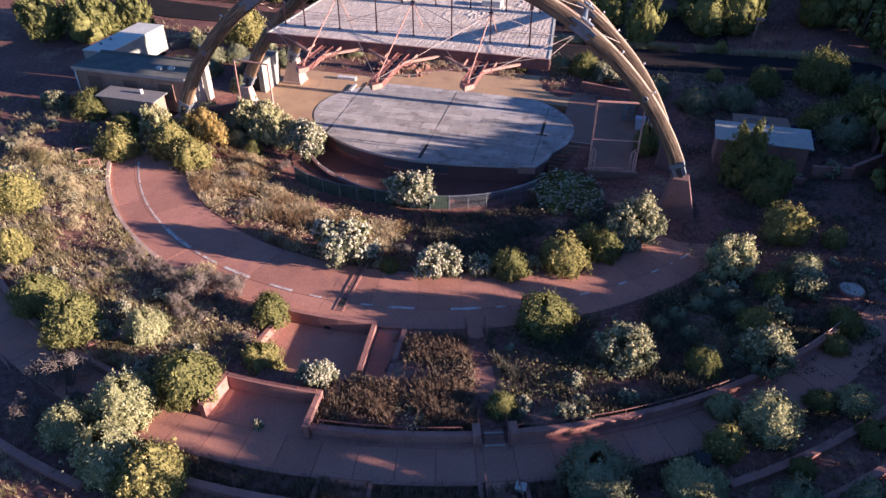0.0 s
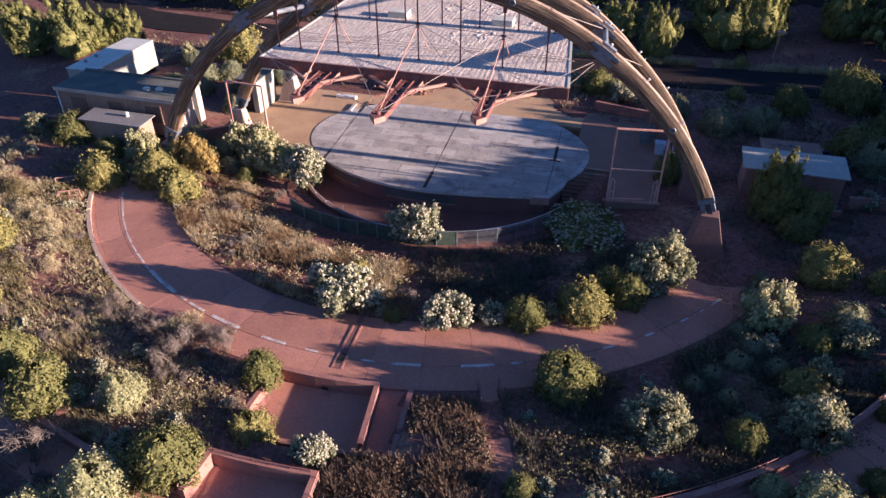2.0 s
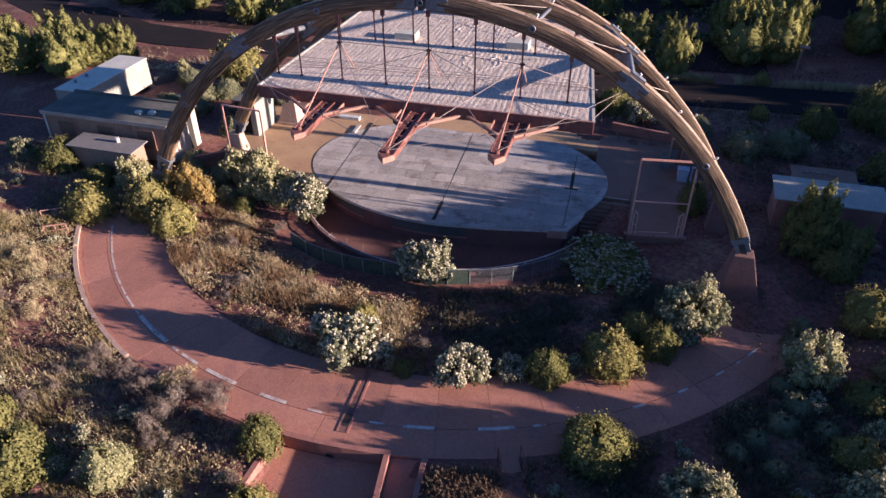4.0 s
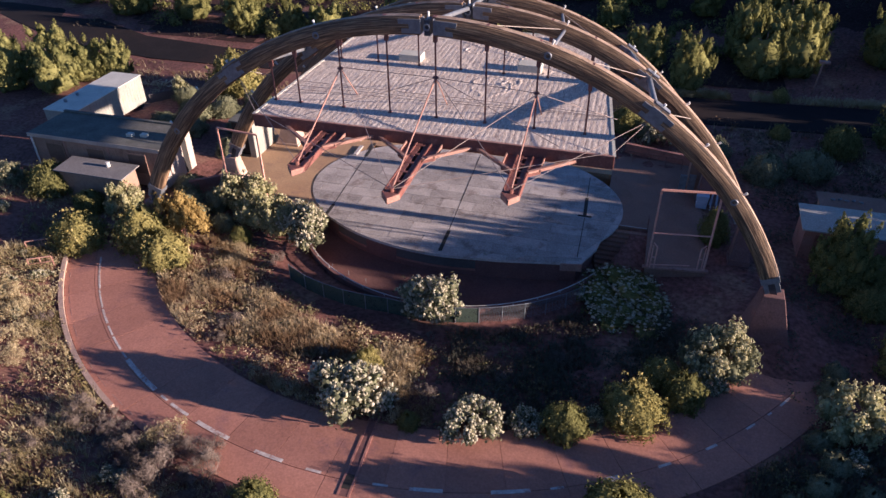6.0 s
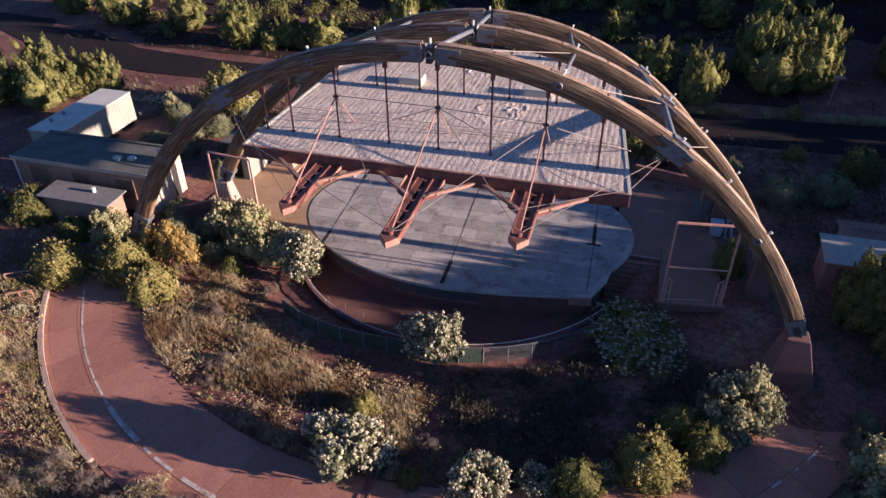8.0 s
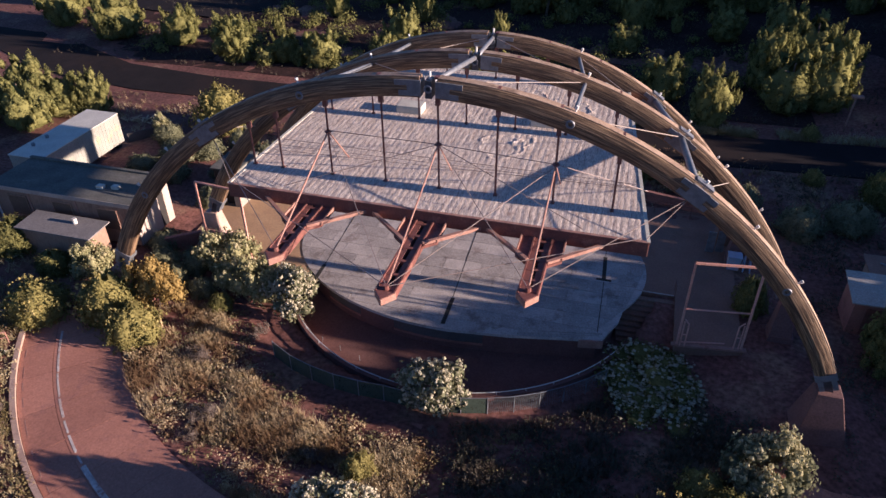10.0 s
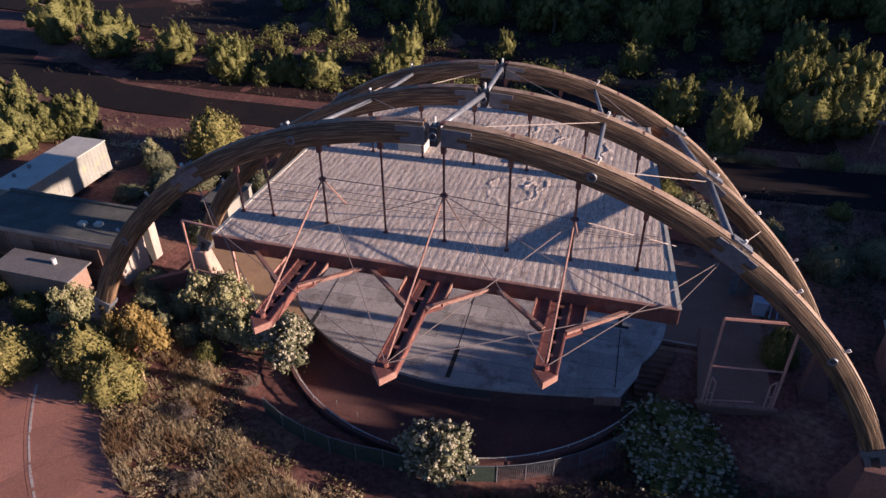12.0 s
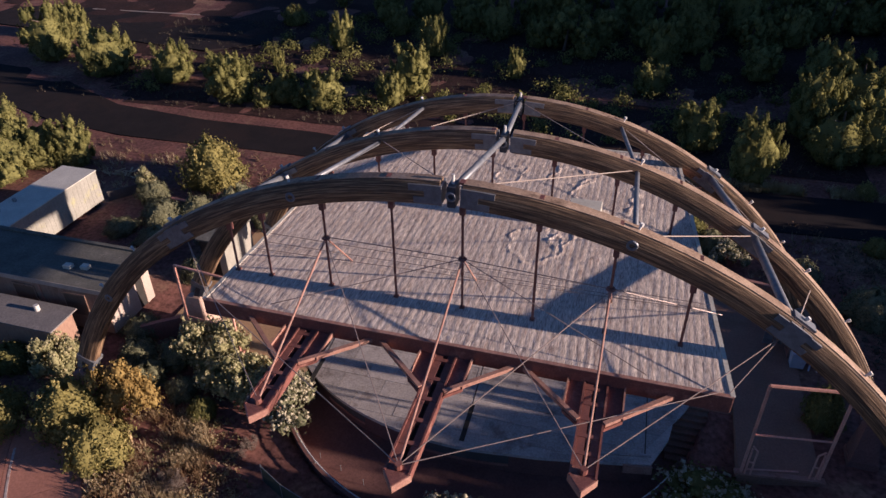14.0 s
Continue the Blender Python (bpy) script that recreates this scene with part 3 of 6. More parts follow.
stage = thing("stage", "oval concert stage floored with weathered grey plywood sheets", "stage")
part("deck_slab", Build().prism(deck_outline(), DECK_Z - 0.22, DECK_Z - 0.03), PLYWOOD, stage, "grey deck edge")
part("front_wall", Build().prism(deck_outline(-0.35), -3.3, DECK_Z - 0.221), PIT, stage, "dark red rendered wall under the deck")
for a0, a1 in ((-133, -117), (-104, -76), (-66, -43)):
    n, o, q = 8, [], []
    for i in range(n + 1):
        a = radians(a0 + (a1 - a0) * i / n)
        o.append((SX + (SA - 0.32) * math.cos(a), SY + (SB - 0.32) * math.sin(a)))
        q.append((SX + (SA - 0.9) * math.cos(a), SY + (SB - 0.9) * math.sin(a)))
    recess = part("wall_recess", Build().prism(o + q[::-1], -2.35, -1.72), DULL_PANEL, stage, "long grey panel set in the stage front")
    s = [(p[0] * 1.0, p[1] - 0.05) for p in o]
    part("recess_sill", Build().prism(s + o[::-1], -2.5, -2.352), RED_WALL, recess)
    del n, s
for x, y, l, rot in ((-16.05, 49.75, 2.6, -0.02), (-25.44, 51.3, 2.0, -0.03), (-26.0, 61.5, 2.6, -0.05), (-7.05, 56.8, 2.8, -0.04)):
    d = Vector((math.sin(rot), math.cos(rot)))
    part("deck_slot", Build().wall((x - d.x * l / 2, y - d.y * l / 2), (x + d.x * l / 2, y + d.y * l / 2), 0.26, DECK_Z - 0.03, DECK_Z + 0.006), DARK, stage, "dark open slot in the deck")
for x0, y0, x1, y1 in ((-25.47, 52.35, -25.93, 60.15), (-16.1, 51.1, -16.6, 63.1), (-7.1, 58.3, -7.2, 61.5), (-6.9, 50.2, -6.97, 55.3)):
    part("deck_seam", Build().wall((x0, y0), (x1, y1), 0.05, DECK_Z - 0.03, DECK_Z + 0.007), DARK, stage, "dark seam between deck sections")
part("slot_cross", Build().box(-7.5, -6.5, 55.4, 55.62, DECK_Z - 0.03, DECK_Z + 0.01), DARK, stage)
part("slot_cover", Build().wall((-26.9, 60.2), (-26.95, 61.9), 0.3, DECK_Z, DECK_Z + 0.1), PLYWOOD, stage, "loose slot cover board")
for i, (x0, y0, x1, y1) in enumerate(((-11.5, 48.95, -6.75, 49.85), (-10.5, 49.3, -6.6, 50.05))):
    part("edge_step", Build().wall((x0, y0), (x1, y1), 0.09, DECK_Z - 0.02, DECK_Z + 0.05), PLYWOOD, stage)
part("fascia_end", Build().wall((-7.9, 49.22), (-6.5, 49.47), 0.1, -1.8, -1.26), PALE_OXIDE, stage, "tan fascia board at the deck's corner")

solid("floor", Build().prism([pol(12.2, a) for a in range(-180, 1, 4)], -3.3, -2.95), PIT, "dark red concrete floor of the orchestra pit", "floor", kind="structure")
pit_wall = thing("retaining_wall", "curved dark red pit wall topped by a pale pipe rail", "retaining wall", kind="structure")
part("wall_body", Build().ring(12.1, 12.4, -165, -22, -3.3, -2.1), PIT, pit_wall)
part("rail", Build().pipe([(*pol(12.25, -141 + 112 * i / 60), -1.93) for i in range(61)], 0.032), WHITE_STEEL, pit_wall, "pale galvanised pipe rail")
for i in range(15):
    a = -140 + 7.9 * i
    part("rail_post", Build().tube((*pol(12.25, a), -2.12), (*pol(12.25, a), -1.9), 0.025, 6), WHITE_STEEL, pit_wall)
for a, r in ((-128, 11.6), (-121, 11.2), (-113, 11.0)):
    solid("pipe_stub", Build().tube((*pol(r, a), -2.98), (*pol(r, a), -2.55), 0.014, 6).tube((*pol(r, a), -2.58), (*pol(r, a), -2.52), 0.024, 6), STEEL, "short pale steel pipe standing in the pit", "pipe", "pit pipes")

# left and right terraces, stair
solid("floor", Build().prism([(-36.4, 52.6), (-28.2, 51.4), (-26.0, 50.9), (-26.0, 64.5), (-36.4, 64.5)], -3.2, DECK_Z - 0.035), SUNLIT_FLOOR, "tan concrete terrace beside the stage, coloured as sunlit", "floor", kind="structure")
solid("floor", Build().prism([(-5.6, 55.0), (-2.45, 55.0), (-2.45, 50.2), (1.35, 50.75), (1.2, 66.0), (-5.6, 66.0)], -3.2, DECK_Z - 0.035), SHADE_FLOOR, "brown concrete terrace beside the stage, coloured as shaded", "floor", kind="structure")
solid("floor", Build().box(-26.0, -5.6, 62.5, 69.5, -3.2, DECK_Z - 0.05), SUNLIT_FLOOR, "pinkish concrete floor behind the stage", "floor", kind="structure")
stair = thing("stairs", "broad red concrete stair down to the pit, coloured as shaded", "stairs", kind="structure")
for i in range(9):
    part("step", Build().box(-6.2 + 0.06 * i, -2.46, 51.6 + 0.34 * (9 - i) - 0.34, 51.6 + 0.34 * (9 - i) + 0.02, -3.2, DECK_Z - 0.19 - 0.175 * i), SHADE_FLOOR, stair)
part("nosing", Build().box(-5.4, -2.5, 54.97, 55.06, -1.25, DECK_Z - 0.02), PALE_WALL, stair, "pale worn top nosing")
handrail([(-2.5, 54.9, -1.24), (-2.5, 55.6, -1.24)], 0.9, 1, OXIDE, "short rust-red stair rail")


def gate_frame(x0, y0, x1, y1, z0, z1, m, gates):
    t = thing("gate_frame", "tall rust-red steel portal frame with a cross bar", "gate frame", "portal frames")
    part("upright", Build().bar((x0, y0, z0), (x0, y0, z1), 0.12, 0.12), GATE_PAINT, t)
    part("upright", Build().bar((x1, y1, z0), (x1, y1, z1), 0.12, 0.12), GATE_PAINT, t)
    part("top_bar", Build().bar((x0, y0, z1), (x1, y1, z1), 0.11, 0.11), GATE_PAINT, t)
    part("cross_bar", Build().bar((x0, y0, m), (x1, y1, m), 0.07, 0.07), GATE_PAINT, t)
    part("sill", Build().bar((x0 - 0.3, y0, z0 + 0.02), (x1 + 0.3, y1, z0 + 0.02), 0.28, 0.14), PALE_OXIDE, t, "pale red steel sill")
    part("toe_rail", Build().bar((x0 + 0.2, y0 + 0.15, z0 + 0.16), (x1 - 0.9, y1 + 0.15, z0 + 0.16), 0.06, 0.06), GATE_PAINT, t)
    if gates:
        for x, y, s in ((x0, y0, 1), (x1, y1, -1)):
            g = Build()
            for d in (0.16, 0.42):
                g.tube((x + s * d, y - 0.05, z0 + 0.05), (x + s * d, y - 0.05, z0 + 1.7 + 0.5 * (0.42 - d)), 0.045, 6)
            g.tube((x + s * 0.42, y - 0.05, z0 + 1.7), (x + s * 0.16, y - 0.05, z0 + 2.0), 0.045, 6)
            g.tube((x + s * 0.42, y - 0.05, z0 + 0.9), (x + s * 0.16, y - 0.05, z0 + 0.9), 0.035, 6)
            part("gate_leaf", g, GATE_PAINT, t, "folded pale red pipe gate")
    return t


gate_frame(-2.36, 50.25, 1.2, 50.75, -1.2, 4.65, 1.5, True)
gate_frame(-34.05, 51.9, -30.6, 51.55, -1.24, 4.2, 0.5, False)

# fence round the pit


def fence_r(a):
    return float(np.interp(a, [-146, -124, -97, -36], [15.4, 14.7, 13.4, 13.4]))


fence = thing("chain_link_fence", "low chain-link fence with dark green fabric round the pit", "fence")
fa = list(np.arange(-127.6, -36, 6.2))
for i, a in enumerate(fa):
    z = ground_z(*pol(fence_r(a), a))
    part("post", Build().tube((*pol(fence_r(a), a), z - 0.3), (*pol(fence_r(a), a), z + 1.25), 0.03, 6), STEEL, fence)
    if i + 1 < len(fa):
        a2 = fa[i + 1]
        z2 = ground_z(*pol(fence_r(a2), a2))
        (xa, ya), (xb, yb) = pol(fence_r(a), a), pol(fence_r(a2), a2)
        part("top_rail", Build().tube((xa, ya, z + 1.2), (xb, yb, z2 + 1.2), 0.02, 6), STEEL, fence)
        w = Build()
        for k in range(14):
            for s in (0, 1):
                u0, u1 = k / 14, (k + 1.0) / 14
                h0, h1 = ((0.05, 1.18), (1.18, 0.05))[s]
                w.bar((xa + (xb - xa) * u0, ya + (yb - ya) * u0, z + (z2 - z) * u0 + h0), (xa + (xb - xa) * u1, ya + (yb - ya) * u1, z + (z2 - z) * u1 + h1), 0.008, 0.012)
        part("wire_mesh", w, STEEL, fence)
        if -128 < a < -72:
            part("fabric", Build().bar((xa, ya, (z + z2) / 2 + 0.6), (xb, yb, (z + z2) / 2 + 0.6), 0.012, 1.12), GREEN_MESH, fence, "dark green fence fabric")


# ---- arches ----
ARCH_W, ARCH_D, JOINT, RING = 0.5, 0.95, 33.6, 17.0


def arch(cx, y, apex, foot_x, foot_z, rings=False):
    """Two laminated half arches meeting at a steel hub, bolted plates at the joints, steel shoes at the feet."""
    rise = apex - foot_z
    R = (foot_x ** 2 + rise ** 2) / (2 * rise)
    cz = apex - R
    a_foot = math.degrees(math.asin(foot_x / R)) if cz < foot_z else 180 - math.degrees(math.asin(foot_x / R))
    t = thing("timber_arch", "huge weathered brown laminated timber arch with steel joint plates", "arch", "arches over the stage")
    t.matrix_basis = pose(cx, y, cz)

    def at(a, r, yy=0.0):
        return (r * math.sin(radians(a)), yy, r * math.cos(radians(a)))

    def sweep(a0, a1, r0, r1, w, n):
        v, f = [], []
        for i in range(n + 1):
            a = a0 + (a1 - a0) * i / n
            v += [at(a, r0, -w / 2), at(a, r0, w / 2), at(a, r1, w / 2), at(a, r1, -w / 2)]
        for i in range(n):
            f += [(4 * i + j, 4 * i + (j + 1) % 4, 4 * i + 4 + (j + 1) % 4, 4 * i + 4 + j) for j in range(4)]
        f += [(3, 2, 1, 0), tuple(4 * n + j for j in range(4))]
        return Build().add(v, f)

    r0, r1 = R - ARCH_D / 2, R + ARCH_D / 2

    def beam(a0, a1, n=36):
        """A timber length with worn corners, its faces crowned to catch the low sun."""
        w, e = ARCH_W / 2, 0.05
        section = [(r0, -w + e), (r0, w - e), (r0 + e, w), (R - 0.22, w + 0.06), (R, w + 0.085), (R + 0.22, w + 0.06), (r1 - e, w), (r1, w - e), (r1, -w + e), (r1 - e, -w), (R + 0.22, -w - 0.06), (R, -w - 0.085), (R - 0.22, -w - 0.06), (r0 + e, -w)]
        k, v, f = len(section), [], []
        for i in range(n + 1):
            v += [at(a0 + (a1 - a0) * i / n, r, yy) for r, yy in section]
        for i in range(n):
            f += [(k * i + j, k * i + (j + 1) % k, k * i + k + (j + 1) % k, k * i + k + j) for j in range(k)]
        f += [tuple(range(k - 1, -1, -1)), tuple(k * n + j for j in range(k))]
        return Build().add(v, f)
    joint = JOINT
    for s in (1, -1):
        for a, c in ((1.1, joint - 0.15), (joint + 0.15, a_foot - 3.0)):
            part("beam", beam(s * a, s * c), TIMBER, t)
        plate = part("apex_plate", sweep(s * 0.9, s * 2.6, R - 0.36, R + 0.36, ARCH_W + 0.2, 4), STEEL, t, "bolted galvanised plate")
        joint_plate = part("joint_plate", sweep(s * (joint - 1.2), s * (joint + 1.2), R - 0.38, R + 0.4, ARCH_W + 0.2, 5), STEEL, t, "bolted galvanised plate")
        for d, g in ((0.24, 4.1), (-0.24, 3.7)):
            part("plate_finger", sweep(s * 2.602, s * g, R + d - 0.12, R + d + 0.12, ARCH_W + 0.2, 3), STEEL, plate)
            for e in (1, -1):
                part("plate_finger", sweep(s * (joint + e * 1.203), s * (joint + e * (g - 1.6)), R + d - 0.12, R + d + 0.12, ARCH_W + 0.2, 3), STEEL, joint_plate)
        part("joint_cap", sweep(s * (joint - 1.2), s * (joint + 1.2), r1 - 0.05, r1 + 0.12, ARCH_W * 0.8, 3), STEEL, t)
        for k in (RING, 50.5) if rings else ():
            part("washer_ring", Build().torus(at(s * k, R, -ARCH_W / 2 - 0.07), (0, 1, 0), 0.15, 0.055), STEEL, t, "grey round pipe end")
        # Strip along the arch's top, paler than the beam.
        part("weather_strip", sweep(s * 1.1, s * (a_foot - 3.4), r1 + 0.002, r1 + 0.028, ARCH_W - 0.06, 40), PALE_TIMBER, t, "pale top strip")
        for k in (joint, RING, 41.5, 50.5):
            if k > a_foot - 5:
                continue
            part("top_stub", Build().tube(at(s * k, r1 - 0.05), at(s * k, r1 + 0.24), 0.045, 6).tube(at(s * k, r1 + 0.16), at(s * k, r1 + 0.28), 0.075, 6), WHITE_STEEL, t, "small pale rooftop fitting")
        shoe = part("shoe", sweep(s * (a_foot - 3.3), s * (a_foot - 2.4), r0 - 0.02, r1 + 0.02, ARCH_W + 0.22, 3), STEEL, t, "galvanised steel shoe")
        for d in (1, -1):
            part("shoe_cheek", sweep(s * (a_foot - 2.398), s * (a_foot - 0.6), R + d * 0.3 - 0.12, R + d * 0.3 + 0.12, ARCH_W + 0.1, 2), STEEL, shoe)
        part("pin_block", sweep(s * (a_foot - 2.0), s * (a_foot + 0.6), R - 0.178, R + 0.178, ARCH_W * 0.7, 2), HUB, shoe)
        for k in range(6):
            for d in (0.2, -0.2):
                part("bolt", Build().tube(at(s * (1.3 + 0.42 * k), R + d, -ARCH_W / 2 - 0.11), at(s * (1.3 + 0.42 * k), R + d, ARCH_W / 2 + 0.11), 0.035, 6), STEEL, plate)
    hub = part("hub", Build().bar(at(0, R - 0.45), at(0, R + 0.36), 0.3, 0.6), HUB, t, "dark steel hub block")
    part("hub_ring", Build().torus(at(0, R, -0.34), (0, 1, 0), 0.15, 0.05), STEEL, hub)
    part("hub_stub", Build().tube(at(0, R + 0.35), at(0, R + 0.72), 0.06, 8), WHITE_STEEL, hub)
    return cx, y, R, cz


ARCHES = [arch(-15.6, 45.4, 15.05, 19.85, 1.7, True), arch(-15.3, 52.9, 13.75, 18.4, 1.5), arch(-15.95, 60.3, 12.5, 17.0, 1.3)]
FEET = (19.85, 18.4, 17.0)


def on_arch(i, x, dr=0.0):
    cx, y, R, cz = ARCHES[i]
    return (x, y, cz + math.sqrt((R + dr) ** 2 - (x - cx) ** 2))


def pier(x, y, top, base, w, mat, lean):
    foot, neck = w * 1.12, w * 0.46
    t = Build().prism([(x - foot, y - foot * 0.85), (x + foot, y - foot * 0.85), (x + foot, y + foot * 0.85), (x - foot, y + foot * 0.85)], base - 0.8, base + 0.25)
    t.prism([(x - foot * 0.93, y - foot * 0.78), (x + foot * 0.93, y - foot * 0.78), (x + foot * 0.93, y + foot * 0.78), (x - foot * 0.93, y + foot * 0.78)], base + 0.2, top,
            [(x - lean - neck, y - neck * 0.85), (x - lean + neck, y - neck * 0.85), (x - lean + neck, y + neck * 0.85), (x - lean - neck, y + neck * 0.85)])
    return solid("arch_pier", t, mat, "tapered red concrete pier carrying the foot of an arch", "pier", "piers of the arches", bevel=0.04)


for i, base in ((0, -1.6), (1, -1.3), (2, -1.3)):
    cx, y, R, cz = ARCHES[i]
    fx = FEET[i]
    # Right pier takes the tone with shade in its colour.
    pier(cx + fx + (0.2 if i == 0 else 0.4), y, 1.75 - 0.22 * i, base, 1.25 if i == 0 else 0.62, SHADE_PIER, 0.2)
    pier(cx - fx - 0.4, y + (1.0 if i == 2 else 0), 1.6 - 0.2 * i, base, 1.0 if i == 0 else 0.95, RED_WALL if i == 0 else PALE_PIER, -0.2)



def at_angle(i, a, dr=0.0):
    cx, y, R, cz = ARCHES[i]
    return (cx + (R + dr) * math.sin(radians(a)), y, cz + (R + dr) * math.cos(radians(a)))


for i in (0, 1):
    for a, r in ((0, 0.13), (RING, 0.1), (-RING, 0.1), (JOINT, 0.17), (-JOINT, 0.17)):
        solid("strut", Build().tube(at_angle(i, a, 0.15), at_angle(i + 1, a, 0.15), r, 12), STEEL, "galvanised steel tube strut between two arches", "strut", "struts between arches", smooth=True)
    for p, q in ((0, RING), (RING, JOINT), (0, -RING), (-RING, -JOINT), (JOINT, 44), (-JOINT, -44)):
        solid("brace_rod", Build().tube(at_angle(i, p if i == 0 else q, 0.2), at_angle(i + 1, q if i == 0 else p, 0.2), 0.02, 6), PALE_WALL, "thin pale steel brace rod between two arches", "rod", "brace rods between arches")

# ---- stage roof ----
RX0, RX1, RY0, RY1, RZ = -25.3, -5.4, 43.2, 61.2, 10.0


def roof_x(u, y):
    k = (y - RY0) / (RY1 - RY0)
    return (RX0 + 0.5 * k) * (1 - u) + (RX1 - 1.9 * k) * u


stage_roof = thing("stage_roof", "flat corrugated roof coated in weathered pinkish-white, hung from the arches", "roof")
BLISTERS = ((-13.2, 50.6, 1.1), (-12.2, 51.3, 0.5), (-10.7, 55.8, 1.5), (-12.6, 57.4, 0.9), (-15.7, 57.0, 0.7))
nu, nv = 290, 110
rv = []
for j in range(nv + 1):
    y = RY0 + (RY1 - RY0) * j / nv
    for i in range(nu + 1):
        x = roof_x(i / nu, y)
        w = x + 0.06 * noise.noise(Vector((x * 0.8, y * 0.5, 2)))
        rib = abs((w / 0.31) % 1.0 - 0.5) * 2
        worn = 0.5 + 0.5 * noise.noise(Vector((x * 1.1, y * 0.7, 5)))
        z = RZ + 0.015 * min(1, rib * 1.6) * worn + 0.009 * noise.noise(Vector((x * 2.6, y * 0.8, 0)))
        m = noise.noise(Vector((x * 0.23, y * 0.3, 9)))
        if m > 0.18:
            z += 0.03 * min(1, (m - 0.18) * 6) * abs(noise.noise(Vector((x * 1.9, y * 1.9, 4))))
        for ax, ay, ar in BLISTERS:
            e = math.hypot(x - ax, (y - ay) * 0.8) + 0.5 * noise.noise(Vector((x * 1.3, y * 1.3, 8)))
            z += 0.055 * max(0, 1 - abs(e - ar) / 0.14) * (0.6 + noise.noise(Vector((x * 3, y * 3, 6))))
        rv.append((x, y, z))
rf = [(j * (nu + 1) + i, j * (nu + 1) + i + 1, (j + 1) * (nu + 1) + i + 1, (j + 1) * (nu + 1) + i) for j in range(nv) for i in range(nu)]
part("deck", Build().add(rv, rf), ROOFING, stage_roof, "coated corrugated roof deck")
ins = 0.04
soffit = [(roof_x(0, RY0) + ins, RY0 + ins), (roof_x(1, RY0) - ins, RY0 + ins), (roof_x(1, RY1) - ins, RY1 - ins), (roof_x(0, RY1) + ins, RY1 - ins)]
part("soffit", Build().prism(soffit, 9.32, 9.95), OXIDE, stage_roof)
cor = [(roof_x(0, RY0), RY0), (roof_x(1, RY0), RY0), (roof_x(1, RY1), RY1), (roof_x(0, RY1), RY1)]
for i in range(4):
    p, q = cor[i], cor[(i + 1) % 4]
    # East fascia in the paler red, coloured as sunlit.
    part("fascia", Build().wall(p, q, 0.1, 9.3, 9.985 + 0.004 * (i % 2)), OXIDE if i != 1 else PALE_OXIDE, stage_roof, "rust-red fascia")
    part("edge_flashing", Build().wall(p, q, 0.16, 9.992 + 0.004 * (i % 2), 10.03 + 0.004 * (i % 2)), PALE_OXIDE if i == 0 else WHITE_METAL, stage_roof, "pale edge flashing")
for x, y in ((-19.4, 53.9), (-11.5, 54.0)):
    part("skylight", Build().prism([(x - 0.75, y - 0.5), (x + 0.75, y - 0.5), (x + 0.75, y + 0.5), (x - 0.75, y + 0.5)], 10.0, 10.45), WHITE_METAL, stage_roof, "pale boxy roof hatch", bevel=0.03)
ROW1 = (-25.0, -23.45, -20.75, -17.95, -15.25, -12.5, -9.8, -7.1)
ROW2 = (-24.0, -21.4, -18.6, -15.8, -13.0, -10.2, -7.6)


def hanger(i, x, y):
    t = thing("hanger_post", "slim rust-red steel post hanging the roof from the arch", "post", "hanger posts")
    top = on_arch(i, x, -ARCH_D / 2)
    part("pole", Build().tube((x, y, 10.0), (top[0], y, top[2] + 0.05), 0.052, 8), OXIDE, t)
    part("foot_plate", Build().box(x - 0.09, x + 0.09, y - 0.09, y + 0.09, 10.0, 10.07), OXIDE, t)
    over = on_arch(i, x, ARCH_D / 2)
    part("saddle", Build().box(x - 0.1, x + 0.1, y - 0.14, y + 0.14, over[2] - 0.06, over[2] + 0.035), OXIDE, t, "rust-red steel saddle over the arch")
    part("clevis", Build().bar((x, y, top[2] - 0.35), (x, y, top[2] + 0.02), 0.2, 0.2), OXIDE, t)
    return t


for x in ROW1:
    hanger(0, x, ARCHES[0][1])
for x in ROW2:
    hanger(1, x, ARCHES[1][1])
for x in (-22.5, -19.0, -15.7, -12.4, -9.2):
    hanger(2, x, ARCHES[2][1])


